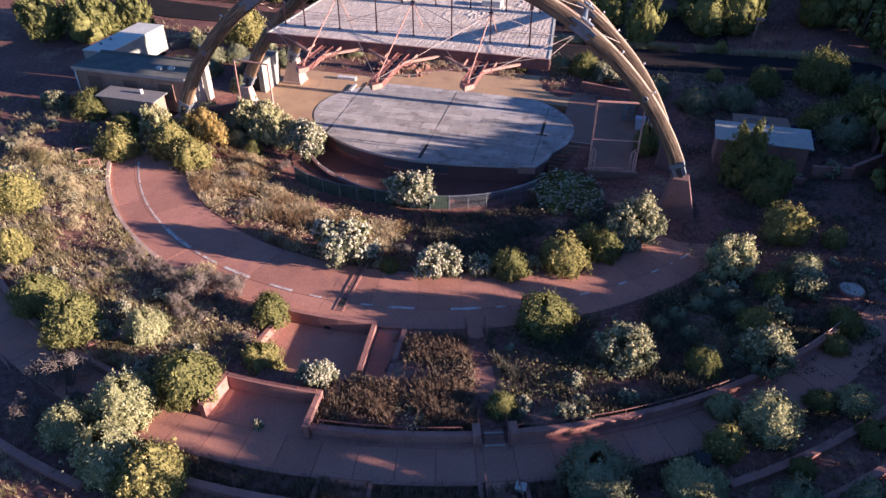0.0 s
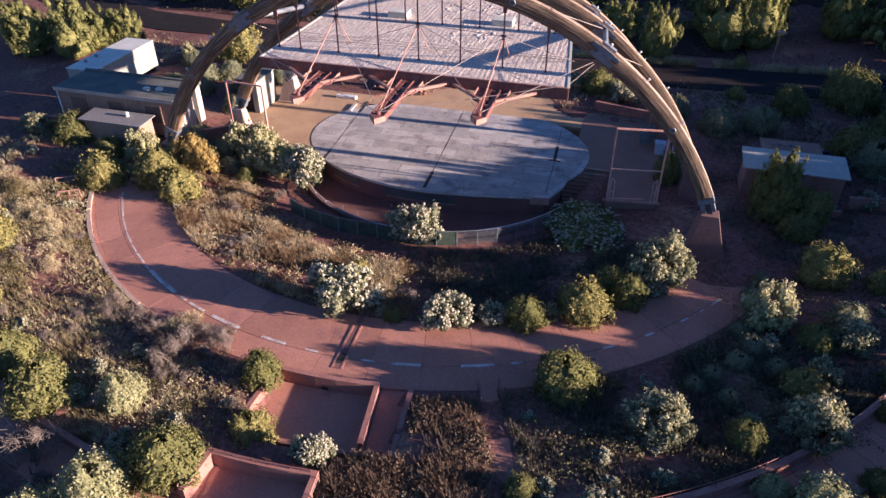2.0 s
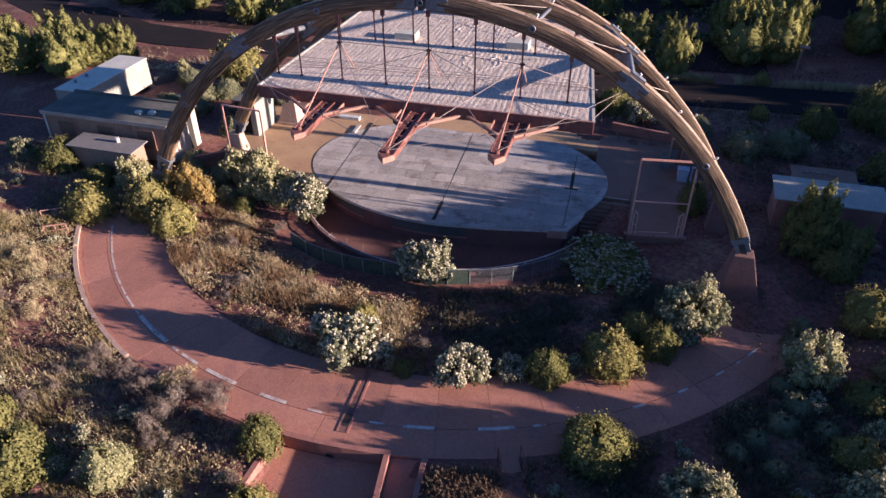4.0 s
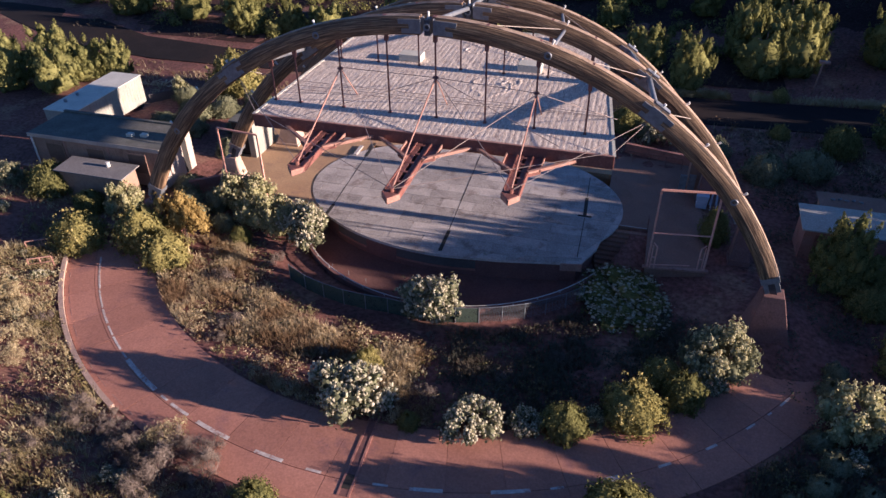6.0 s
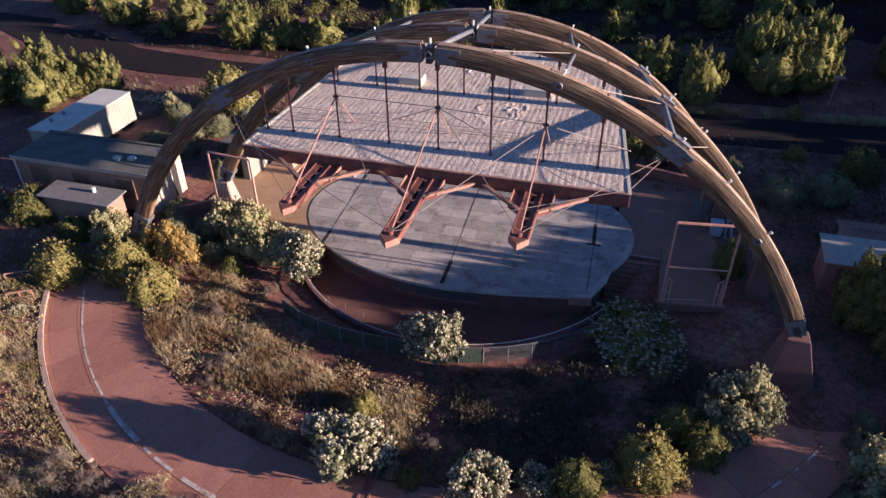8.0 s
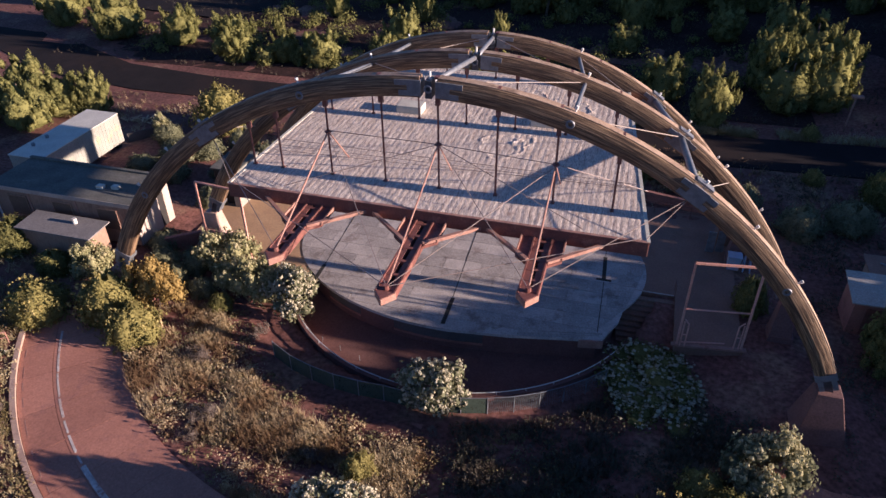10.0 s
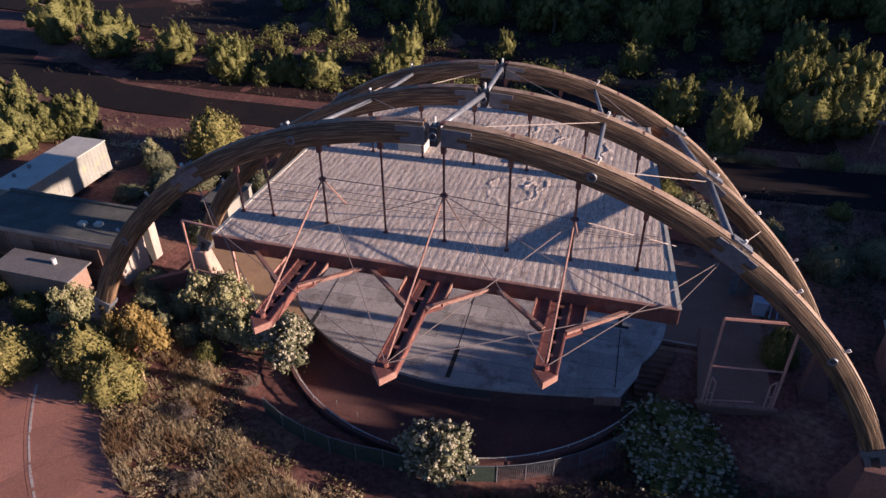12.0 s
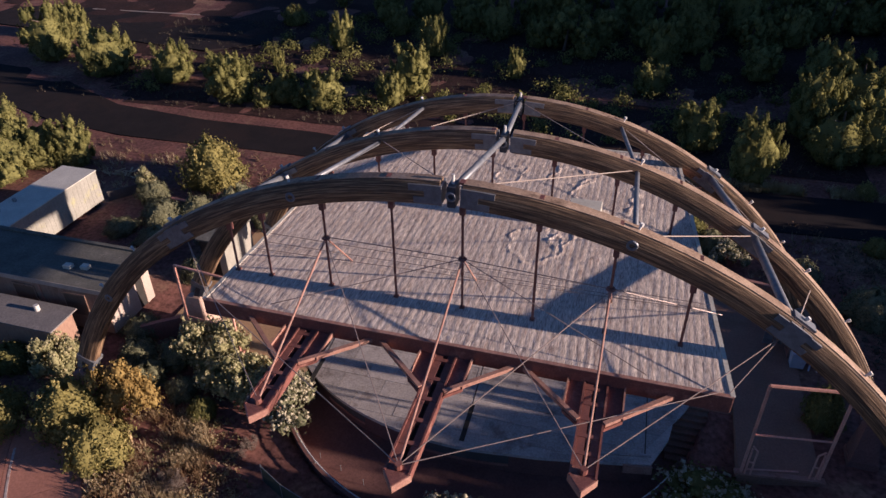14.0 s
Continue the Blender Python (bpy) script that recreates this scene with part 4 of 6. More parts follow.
def bracket(x, tip, node_z, plated=True):
    """A forked cantilever beam under the roof's front edge, tied back to the post above."""
    t = thing("cantilever_bracket", "rust-red steel cantilever bracket reaching out from the roof's front edge", "bracket", "brackets under the roof edge")
    zt, zb, yw = 9.5, 9.2, 41.3
    for s in (-1, 1):
        part("side_beam", Build().prism([(x + s * 0.43, tip + 0.5), (x + s * 0.43, 43.2), (x + s * 0.36, 43.2), (x + s * 0.36, tip + 0.5)][:: -s], zb, zt + 0.06), OXIDE, t)
        if plated:
            part("top_flange", Build().prism([(x + s * 0.355, tip + 0.55), (x + s * 0.355, 43.2), (x + s * 0.09, 43.2), (x + s * 0.09, tip + 0.55)][:: -s], zb + 0.05, zt), OXIDE, t)
        if plated:
            part("wing_plate", Build().prism([(x + s * 1.0, 43.2), (x + s * 1.0, yw + 0.35), (x + s * 0.435, yw - 0.15), (x + s * 0.435, 43.2)][:: -s], zb + 0.14, zt - 0.03), OXIDE, t)
        # Edges and braces in the paler red, with their sunlit look painted in.
        part("wing_edge", Build().bar((x + s * 0.98, 43.2, zt), (x + s * 0.98, yw + 0.35, zt), 0.06, 0.16), PALE_OXIDE, t)
        part("side_brace", Build().bar((x + s * 0.42, yw + 0.0, zt + 0.02), (x + s * 2.6, 43.25, zt + 0.02), 0.16, 0.16), PALE_OXIDE, t, "pale red diagonal brace")
    part("nose", Build().prism([(x - 0.43, tip + 0.55), (x, tip), (x + 0.43, tip + 0.55)], zb, zt + 0.04), OXIDE, t)
    part("nose_edge", Build().bar((x + 0.44, tip + 0.55, zt - 0.12), (x, tip - 0.01, zt - 0.12), 0.05, 0.3).bar((x - 0.44, tip + 0.55, zt - 0.12), (x, tip - 0.01, zt - 0.12), 0.05, 0.3), PALE_OXIDE, t)
    n = 6 if plated else 4
    for k in range(n):
        y = tip + 0.75 + k * (43.0 - tip - 0.9) / (n - 1)
        part("cross_tie", Build().box(x - 0.35, x + 0.35, y - 0.08, y + 0.08, zb + 0.06, zt + 0.02), OXIDE, t)
    if plated:
        # Dark plate standing for the shade in the open slot.
        part("web", Build().box(x - 0.09, x + 0.09, tip + 0.55, 43.2, zb + 0.02, zb + 0.1), DARK, t)
    part("lug", Build().tube((x, tip + 0.7, zt - 0.1), (x, tip + 0.7, zt + 0.22), 0.12, 8), OXIDE, t)
    y0 = ARCHES[0][1]
    part("tie_tube", Build().tube((x, tip + 0.7, zt + 0.1), (x, y0, node_z), 0.042, 8), PALE_OXIDE, t, "long sloping tie tube")
    part("back_stay", Build().tube((x, y0, node_z), (x + 0.1, y0 + 1.9, RZ), 0.032, 8), PALE_OXIDE, t)
    part("node", Build().torus((x, y0, node_z), (0, 0, 1), 0.13, 0.05, 10, 5), OXIDE, t)
    return x, tip + 0.7, zt + 0.15


TIPS = [bracket(-20.75, 38.45, 12.3), bracket(-15.25, 37.15, 12.3), bracket(-9.8, 38.5, 12.0)]


def cable(p, q, r=0.018):
    b = Build().tube(p, q, r, 6)
    return solid("cable", b, CABLE, "thin steel stay cable, also drawn as roof shadow lines", "cable", "stay cables")


# Three lines just above the roof, standing for thin shadows cast across it.
for ya, yb_ in ((46.9, 47.6), (47.5, 47.7), (48.2, 48.0)):
    cable((RX0 + 0.3, ya, RZ + 0.12), (RX1 - 0.6, yb_, RZ + 0.12), 0.014)
jr, jl = at_angle(0, JOINT, -0.4), at_angle(0, -JOINT, -0.4)
yb = ARCHES[0][1]
for p, q in ((TIPS[2], jr), (TIPS[0], jl), (TIPS[1], (-5.7, 43.3, 10.1)), (TIPS[1], (-25.0, 43.3, 10.1)), (jr, (-5.5, 43.3, 10.1)), (jl, (-25.2, 43.3, 10.1)),
                ((-15.25, yb, 12.3), (-20.75, yb, 12.35)), ((-15.25, yb, 12.3), (-9.8, yb, 12.0)), ((-15.25, yb, 12.3), (-8.2, 43.4, 10.1)),
                ((-15.25, yb, 12.3), (-22.5, 43.5, 10.1)), (TIPS[2], (-15.25, yb, 12.3)), (TIPS[1], (-9.8, yb, 11.9)), (TIPS[1], (-20.75, yb, 12.2)), ((-9.8, yb, 12.0), (-5.6, 47.5, 10.1))):
    cable(p, q)


# ---- buildings ----
def modular_building():
    x0, x1, y0, y1, zb, zt = -50.2, -38.6, 50.6, 54.6, -0.9, 2.5
    t = thing("modular_building", "long low tan modular building with a flat grey roof", "building")
    part("wall", Build().box(x0, x1, y0, y1, zb, zt - 0.15), BUFF, t)
    part("roof", Build().box(x0 - 0.15, x1 + 0.15, y0 - 0.2, y1 + 0.15, zt - 0.15, zt), GREY_ROOF, t, "flat grey felt roof", bevel=0.03)
    part("roof_edge", Build().box(x0 - 0.17, x1 + 0.17, y0 - 0.23, y0 - 0.203, zt - 0.3, zt + 0.02), PALE_WALL, t)
    part("back_ridge", Build().box(x0 - 0.1, x1 + 0.1, y1 - 0.1, y1 + 0.16, zt + 0.001, zt + 0.14), GREY_ROOF, t)
    for x in (-49.0, -45.2, -41.5):
        w = part("window", Build().box(x, x + 1.5, y0 - 0.05, y0 - 0.004, 0.2, 1.7), BROWN_PANEL, t, "dark brown window panel")
        part("window_frame", Build().box(x - 0.08, x, y0 - 0.07, y0 - 0.003, 0.1, 1.8).box(x + 1.5, x + 1.58, y0 - 0.07, y0 - 0.003, 0.1, 1.8).box(x, x + 1.5, y0 - 0.07, y0 - 0.003, 1.7, 1.8), BUFF, w)
    for x in (-47.3, -43.3):
        part("batten", Build().box(x, x + 0.14, y0 - 0.05, y0 - 0.003, zb, zt - 0.16), PALE_OXIDE, t)
    part("downpipe", Build().tube((x0 + 0.05, y0 - 0.12, zb), (x0 + 0.05, y0 - 0.12, zt - 0.2), 0.07, 8), WHITE_STEEL, t, "white downpipe")
    # Paler panels put the sunlight on this end wall into its colour.
    part("end_panel", Build().box(x1 + 0.004, x1 + 0.03, y0 + 0.05, y0 + 2.6, zb, zt - 0.2), PALE_WALL, t, "stucco end panel, paled for the sun on it")
    part("end_panel", Build().box(x1 + 0.004, x1 + 0.04, y1 - 0.75, y1 - 0.05, zb, zt - 0.2), PALE_WALL, t, "stucco end panel, paled for the sun on it")
    part("end_door", Build().box(x1 + 0.004, x1 + 0.02, y0 + 2.63, y1 - 0.78, zb, zt - 0.3), DARK, t, "dark open doorway")
    for x, y in ((-42.0, 52.0), (-40.9, 52.2)):
        part("roof_vent", Build().box(x - 0.25, x + 0.25, y - 0.2, y + 0.2, zt, zt + 0.22), WHITE_METAL, t)
    return t


modular_building()


def container():
    x0, x1, y0, y1, zb, zt = -52.6, -49.55, 54.75, 63.7, -0.2, 2.35
    t = thing("storage_container", "off-white corrugated metal storage container", "container")
    part("body", Build().box(x0, x1, y0, y1, zb, zt), SIDING, t, bevel=0.03)
    part("roof_cap", Build().box(x0 - 0.04, x1 + 0.04, y0 - 0.04, y1 + 0.04, zt + 0.002, zt + 0.06), WHITE_METAL, t, "dusty pale metal roof")
    r = Build()
    for k in range(22):
        y = y0 + 0.3 + k * 0.4
        r.box(x1 + 0.003, x1 + 0.014, y, y + 0.2, zb + 0.15, zt - 0.12)
    part("side_ribs", r, SIDING, t)
    for y in (y0 + 0.6, y1 - 0.6):
        part("skid", Build().box(x0 + 0.1, x1 - 0.1, y - 0.2, y + 0.2, -0.9, zb - 0.002), DARK, t)
    for y in (56.5, 58.0):
        part("roof_vent", Build().tube((x0 + 0.8, y, zt), (x0 + 0.8, y, zt + 0.3), 0.14, 8), STEEL, t)
    return t


container()


def small_shed(x0, x1, y0, y1, zb, zf, zk, wall, roof, label):
    """A shed with a single slope, zf high at the front eave and zk at the back."""
    t = thing("storage_shed", label, "shed", "sheds")
    part("wall", Build().add([(x0, y0, zb), (x1, y0, zb), (x1, y1, zb), (x0, y1, zb), (x0, y0, zf - 0.1), (x1, y0, zf - 0.1), (x1, y1, zk - 0.1), (x0, y1, zk - 0.1)],
                             [(3, 2, 1, 0), (4, 5, 6, 7), (0, 1, 5, 4), (1, 2, 6, 5), (2, 3, 7, 6), (3, 0, 4, 7)]), wall, t)
    e = 0.25
    part("roof", Build().add([(x0 - e, y0 - e, zf - 0.09), (x1 + e, y0 - e, zf - 0.09), (x1 + e, y1 + e, zk - 0.09), (x0 - e, y1 + e, zk - 0.09), (x0 - e, y0 - e, zf), (x1 + e, y0 - e, zf), (x1 + e, y1 + e, zk), (x0 - e, y1 + e, zk)],
                             [(3, 2, 1, 0), (4, 5, 6, 7), (0, 1, 5, 4), (1, 2, 6, 5), (2, 3, 7, 6), (3, 0, 4, 7)]), roof, t, "grey sloping roof")
    return t


sh = small_shed(-45.9, -40.4, 48.0, 49.7, -1.2, 1.15, 1.25, BUFF, SHED_ROOF, "small tan shed with a flat grey roof")
part("vent_pipe", Build().tube((-42.3, 49.2, 1.15), (-42.3, 49.2, 1.6), 0.15, 10), WHITE_STEEL, sh, "white vent pipe")
sr = small_shed(7.3, 14.1, 54.3, 56.6, -1.6, 1.0, 1.4, RED_WALL, TIN, "low pinkish block shed with a grey metal roof")
part("door", Build().box(8.0, 9.1, 54.25, 54.296, -1.5, 0.55), OXIDE, sr)
s2 = small_shed(8.9, 12.8, 57.2, 59.4, -1.6, 0.9, 1.0, BUFF, SHADE_FLOOR, "small flat-roofed tan shed with fittings on top")
for i in range(5):
    part("roof_fitting", Build().tube((9.5 + 0.45 * i, 58.8, 0.95), (9.6 + 0.45 * i, 58.4 + 0.2 * (i % 2), 1.15), 0.07, 6), STEEL, s2)
for i in range(7):
    stack = thing("plastic_chair_stack", "stack of dark blue plastic chairs beside the shed", "chair stack", "chair stacks")
    x, y = 13.6 + 0.62 * (i % 3), 58.2 + 0.75 * (i // 3)
    for k in range(5):
        part("chair_shell", Build().box(x, x + 0.5, y, y + 0.5, -0.75 + 0.16 * k, -0.68 + 0.16 * k).box(x, x + 0.5, y + 0.44, y + 0.5, -0.68 + 0.16 * k, -0.4 + 0.16 * k), BLUE, stack)
    for u, w in ((0, 0), (0.45, 0), (0, 0.45), (0.45, 0.45)):
        part("chair_leg", Build().box(x + u, x + u + 0.05, y + w, y + w + 0.05, -1.5, -0.74), STEEL, stack)

# walls and blocks beside the stage
garden = thing("garden_wall", "low red rendered walls round the yard behind the stage", "wall", kind="structure")
for p, q, h in (((-50.5, 49.2), (-46.2, 49.2), 0.3), ((-44.8, 65.3), (-42.2, 65.0), -0.1), ((-36.9, 51.0), (-34.6, 52.8), -0.2),
                ((-4.8, 66.9), (1.2, 65.6), -0.4), ((14.6, 53.9), (17.6, 54.4), -0.3), ((17.6, 54.4), (20.3, 57.2), -0.1), ((20.4, 60), (21.5, 66.0), -0.1), ((8, 51.9), (14, 52.6), -0.8)):
    part("wall_length", Build().wall(p, q, 0.3, -1.9, h), RED_WALL, garden)
screen = solid("screen_panel", Build().wall((-49.6, 64.2), (-48.0, 66.0), 0.08, -0.9, 0.25), DULL_PANEL, "dull grey-brown screen panel standing in the yard", "panel")
planks = thing("plank_pile", "loose heap of pale broken planks", "wood pile")
for i in range(14):
    a, x, y = random.uniform(0, 6.28), -51.6 + random.uniform(-1.2, 1.2), 68.2 + random.uniform(-0.7, 0.7)
    part("plank", Build().bar((x, y, -0.75 + 0.04 * i), (x + 0.9 * math.cos(a), y + 0.9 * math.sin(a), -0.75 + 0.04 * i + random.uniform(-0.1, 0.2)), 0.14, 0.05), PLANK, planks)
wing = thing("wing_wall", "pale stucco wing walls at the side of the stage", "wall", "wing walls", kind="structure")
part("side_wall", Build().box(-35.3, -34.75, 57.6, 61.0, -1.3, 1.75), SIDING, wing, "pale grey booth wall", bevel=0.03)
part("dark_opening", Build().box(-36.9, -35.32, 58.0, 58.3, -1.3, 1.6), DARK, wing, "dark doorway of the booth")
part("booth_roof", Build().box(-37.0, -34.7, 57.75, 61.1, 1.752, 1.86), GREY_ROOF, wing)
part("back_column", Build().box(-25.2, -24.7, 66.4, 67.2, -1.3, 2.4), PALE_WALL, wing)
part("side_box", Build().box(0.2, 1.9, 61.8, 63.4, -1.3, 0.9), SHADE_FLOOR, wing)
for x in (-0.5, 0.15):
    d = thing("door_panel", "loose pale door leaf leaning beside the stage", "door panel", "leaning panels")
    part("leaf", Build().box(x, x + 0.5, 60.9 + 0.3 * x, 60.97 + 0.3 * x, -1.24, 0.4), STEEL, d)
for i in range(5):
    x = -19.5 + 2.6 * i
    solid("fence_post", Build().tube((x, 69.2, -1.3), (x, 69.2, 0.1), 0.04, 6).tube((x, 69.2, 0.0), (x + 2.6, 69.2, 0.0), 0.025, 5).tube((x, 69.2, -0.5), (x + 2.6, 69.2, -0.5), 0.025, 5), OXIDE, "rust-red pipe fence behind the stage", "fence", "rear fence")
handrail([(-5.4 + 1.3 * i, 65.2 - 0.1 * i, -1.24) for i in range(5)], 0.95, 1, OXIDE, "rust-red pipe rail along the terrace", 0.03, True)
solid("pallet", Build().box(-29.4, -27.4, 62.9, 63.4, -1.24, -0.95), WHITE_STEEL, "pale metal beam lying on the terrace", "beam")
for i in range(70):
    x, y, s = random.uniform(-27, -20.5), random.uniform(65.5, 69), random.uniform(0.12, 0.4)
    v = [Vector((random.uniform(-1, 1), random.uniform(-1, 1), random.uniform(-0.6, 0.7))).normalized() * s for _ in range(9)]
    bm = bmesh.new()
    for p in v:
        bm.verts.new(p + Vector((x, y, -1.2 + s * 0.4)))
    bmesh.ops.convex_hull(bm, input=bm.verts)
    me = bpy.data.meshes.new("rock")
    bm.to_mesh(me)
    bm.free()
    me.materials.append(ROCK)
    tagged(new("rock", me), "dark red sandstone rock heaped behind the stage", "rock", "rock heap")


def small_fixtures():
    """Lids, boxes and boards lying about the grounds."""
    lid = thing("manhole_cover", "round grey concrete lid set in a raised collar", "manhole cover")
    x, y = 14.6, 37.9
    z = ground_z(x, y)
    part("collar", Build().tube((x, y, z - 0.3), (x, y, z + 0.14), 0.75, 24), RED_WALL, lid, bevel=0.02)
    part("lid", Build().tube((x, y, z + 0.14), (x, y, z + 0.2), 0.66, 24), PALE_WALL, lid, bevel=0.015)
    box = thing("utility_box", "small grey utility box beside the walkway steps", "utility box")
    x, y = -2.1, 19.0
    z = ground_z(x, y)
    part("body", Build().box(x - 0.22, x + 0.22, y - 0.18, y + 0.18, z - 0.2, z + 0.32), SIDING, box, bevel=0.02)
    part("lid", Build().box(x - 0.25, x + 0.25, y - 0.21, y + 0.21, z + 0.322, z + 0.36), TIN, box, bevel=0.01)
    bin_ = thing("litter_bin", "dark square litter bin beside the walkway", "bin")
    x, y = 5.6, 22.3
    z = ground_z(x, y)
    part("body", Build().prism([(x - 0.3, y - 0.3), (x + 0.3, y - 0.3), (x + 0.3, y + 0.3), (x - 0.3, y + 0.3)], z - 0.1, z + 0.85, [(x - 0.34, y - 0.34), (x + 0.34, y - 0.34), (x + 0.34, y + 0.34), (x - 0.34, y + 0.34)]), BLUE, bin_, bevel=0.02)
    part("rim", Build().box(x - 0.36, x + 0.36, y - 0.36, y + 0.36, z + 0.852, z + 0.92), DARK, bin_, bevel=0.015)
    board = thing("marker_board", "pale weathered board between two short posts", "board")
    x, y = -33.6, 44.0
    z = ground_z(x, y)
    part("post", Build().box(x - 0.06, x + 0.06, y - 0.06, y + 0.06, z - 0.3, z + 1.2), PLANK, board)
    part("post", Build().box(x + 0.84, x + 0.96, y - 0.06, y + 0.06, z - 0.3, z + 0.95), PLANK, board)
    part("panel", Build().box(x + 0.063, x + 0.837, y - 0.02, y + 0.02, z + 0.35, z + 0.85), PALE_OXIDE, board)
    slab = solid("kerb_block", Build().prism([(-26.6, 21.3), (-25.2, 22.3), (-24.6, 22.9), (-25.3, 23.2), (-26.9, 21.9)], -1.2, -0.45), RED_WALL, "angled red concrete kerb block at the end of the wall", "kerb", kind="structure", bevel=0.02)


small_fixtures()


def left_equipment():
    """A pale blue bin and a folded trestle left beside the ramp head."""
    x, y, z = 1.2, 59.2, -1.235
    bin_ = thing("storage_bin", "pale blue plastic storage bin standing on the brown floor", "bin")
    part("body", Build().prism([(x - 0.36, y - 0.3), (x + 0.36, y - 0.3), (x + 0.36, y + 0.3), (x - 0.36, y + 0.3)], z, z + 1.0, [(x - 0.42, y - 0.36), (x + 0.42, y - 0.36), (x + 0.42, y + 0.36), (x - 0.42, y + 0.36)]), PALE_BLUE, bin_, bevel=0.03)
    part("lid", Build().box(x - 0.45, x + 0.45, y - 0.4, y + 0.38, z + 1.002, z + 1.08), PALE_BLUE, bin_, bevel=0.02)
    x += 0.85
    trestle = thing("folding_trestle", "folded pale metal trestle beside a storage bin", "trestle")
    for d in (-0.22, 0.22):
        part("leg", Build().bar((x + d, y - 0.35, z), (x + d * 0.7, y + 0.1, z + 1.15), 0.09, 0.05), PALE_BLUE, trestle)
        part("leg", Build().bar((x + d, y + 0.4, z), (x + d * 0.7, y + 0.16, z + 1.15), 0.09, 0.05), PALE_BLUE, trestle)
    part("top_rail", Build().bar((x - 0.25, y + 0.13, z + 1.17), (x + 0.25, y + 0.13, z + 1.17), 0.14, 0.08), PALE_BLUE, trestle)


left_equipment()


def lamp_post(x, y):
    t = thing("street_lamp", "rusty pole lamp beside the rear road", "lamp")
    part("pole", Build().tube((x, y, -1.4), (x + 0.15, y, 1.75), 0.09, 8), PALE_OXIDE, t)
    part("head", Build().box(x - 0.25, x + 0.75, y - 0.3, y + 0.3, 1.65, 1.87), PALE_OXIDE, t, bevel=0.05)
    return t


lamp_post(12.6, 85.6)


# ---- plants ----
def cards(rng, centres, radii, n, size, shape=(1, 1, 1), up=0.0, slim=1.0):
    """n small leaf quads spread over the outer shells of clumps."""
    k = rng.integers(0, len(centres), n)
    d = rng.normal(size=(n, 3))
    d /= np.linalg.norm(d, axis=1)[:, None]
    pos = centres[k] + d * (radii[k] * (0.55 + 0.85 * rng.random(n) ** 1.3))[:, None] * np.array(shape)
    nor = d + rng.normal(size=(n, 3)) * 0.38
    nor /= np.linalg.norm(nor, axis=1)[:, None]
    ref = rng.normal(size=(n, 3)) + np.array((0, 0, up))
    a = np.cross(nor, ref)
    a /= np.linalg.norm(a, axis=1)[:, None] + 1e-9
    b = np.cross(nor, a)
    s = size * rng.uniform(0.6, 1.3, n)[:, None]
    a, b = a * s * slim, b * s
    v = np.stack([pos - a - b, pos + a - b, pos + a * 0.6 + b, pos - a * 0.6 + b], 1).reshape(-1, 3)
    return v


GR = (1 + 5 ** 0.5) / 2
KNOB = np.array([(-1, GR, 0), (1, GR, 0), (-1, -GR, 0), (1, -GR, 0), (0, -1, GR), (0, 1, GR), (0, -1, -GR), (0, 1, -GR), (GR, 0, -1), (GR, 0, 1), (-GR, 0, -1), (-GR, 0, 1)]) / math.hypot(1, GR)
KNOB_FACES = np.array([(0, 11, 5), (0, 5, 1), (0, 1, 7), (0, 7, 10), (0, 10, 11), (1, 5, 9), (5, 11, 4), (11, 10, 2), (10, 7, 6), (7, 1, 8), (3, 9, 4), (3, 4, 2), (3, 2, 6), (3, 6, 8), (3, 8, 9), (4, 9, 5), (2, 4, 11), (6, 2, 10), (8, 6, 7), (9, 8, 1)])


def cores(rng, centres, radii, shape=(1, 1, 1)):
    """A rough dense heart for every clump."""
    v = KNOB[None] * (radii[:, None] * rng.uniform(0.5, 0.84, (len(centres), 12)))[:, :, None] * np.array(shape) + centres[:, None]
    return v.reshape(-1, 3)


BEAD = np.array([(1, 0, 0), (-1, 0, 0), (0, 1, 0), (0, -1, 0), (0, 0, 1), (0, 0, -1)], float)
BEAD_FACES = np.array([(0, 2, 4), (2, 1, 4), (1, 3, 4), (3, 0, 4), (2, 0, 5), (1, 2, 5), (3, 1, 5), (0, 3, 5)])


def card_mesh(name, verts, mat, heart=None, faces=KNOB_FACES, corners=12):
    """Loose leaf quads, with the clumps' hearts if given."""
    me = bpy.data.meshes.new(name)
    n = len(verts) // 4
    index, starts = np.arange(4 * n), np.arange(0, 4 * n, 4)
    if heart is not None:
        k = len(heart) // corners
        tris = (faces[None] + corners * np.arange(k)[:, None, None]).ravel() + 4 * n
        starts = np.concatenate([starts, 4 * n + np.arange(0, len(tris), 3)])
        index, verts = np.concatenate([index, tris]), np.concatenate([verts, heart])
    me.vertices.add(len(verts))
    me.vertices.foreach_set("co", verts.astype(np.float32).ravel())
    me.loops.add(len(index))
    me.loops.foreach_set("vertex_index", index.astype(np.int32))
    me.polygons.add(len(starts))
    me.polygons.foreach_set("loop_start", starts.astype(np.int32))
    me.update(calc_edges=True)
    me.materials.append(mat)
    return me


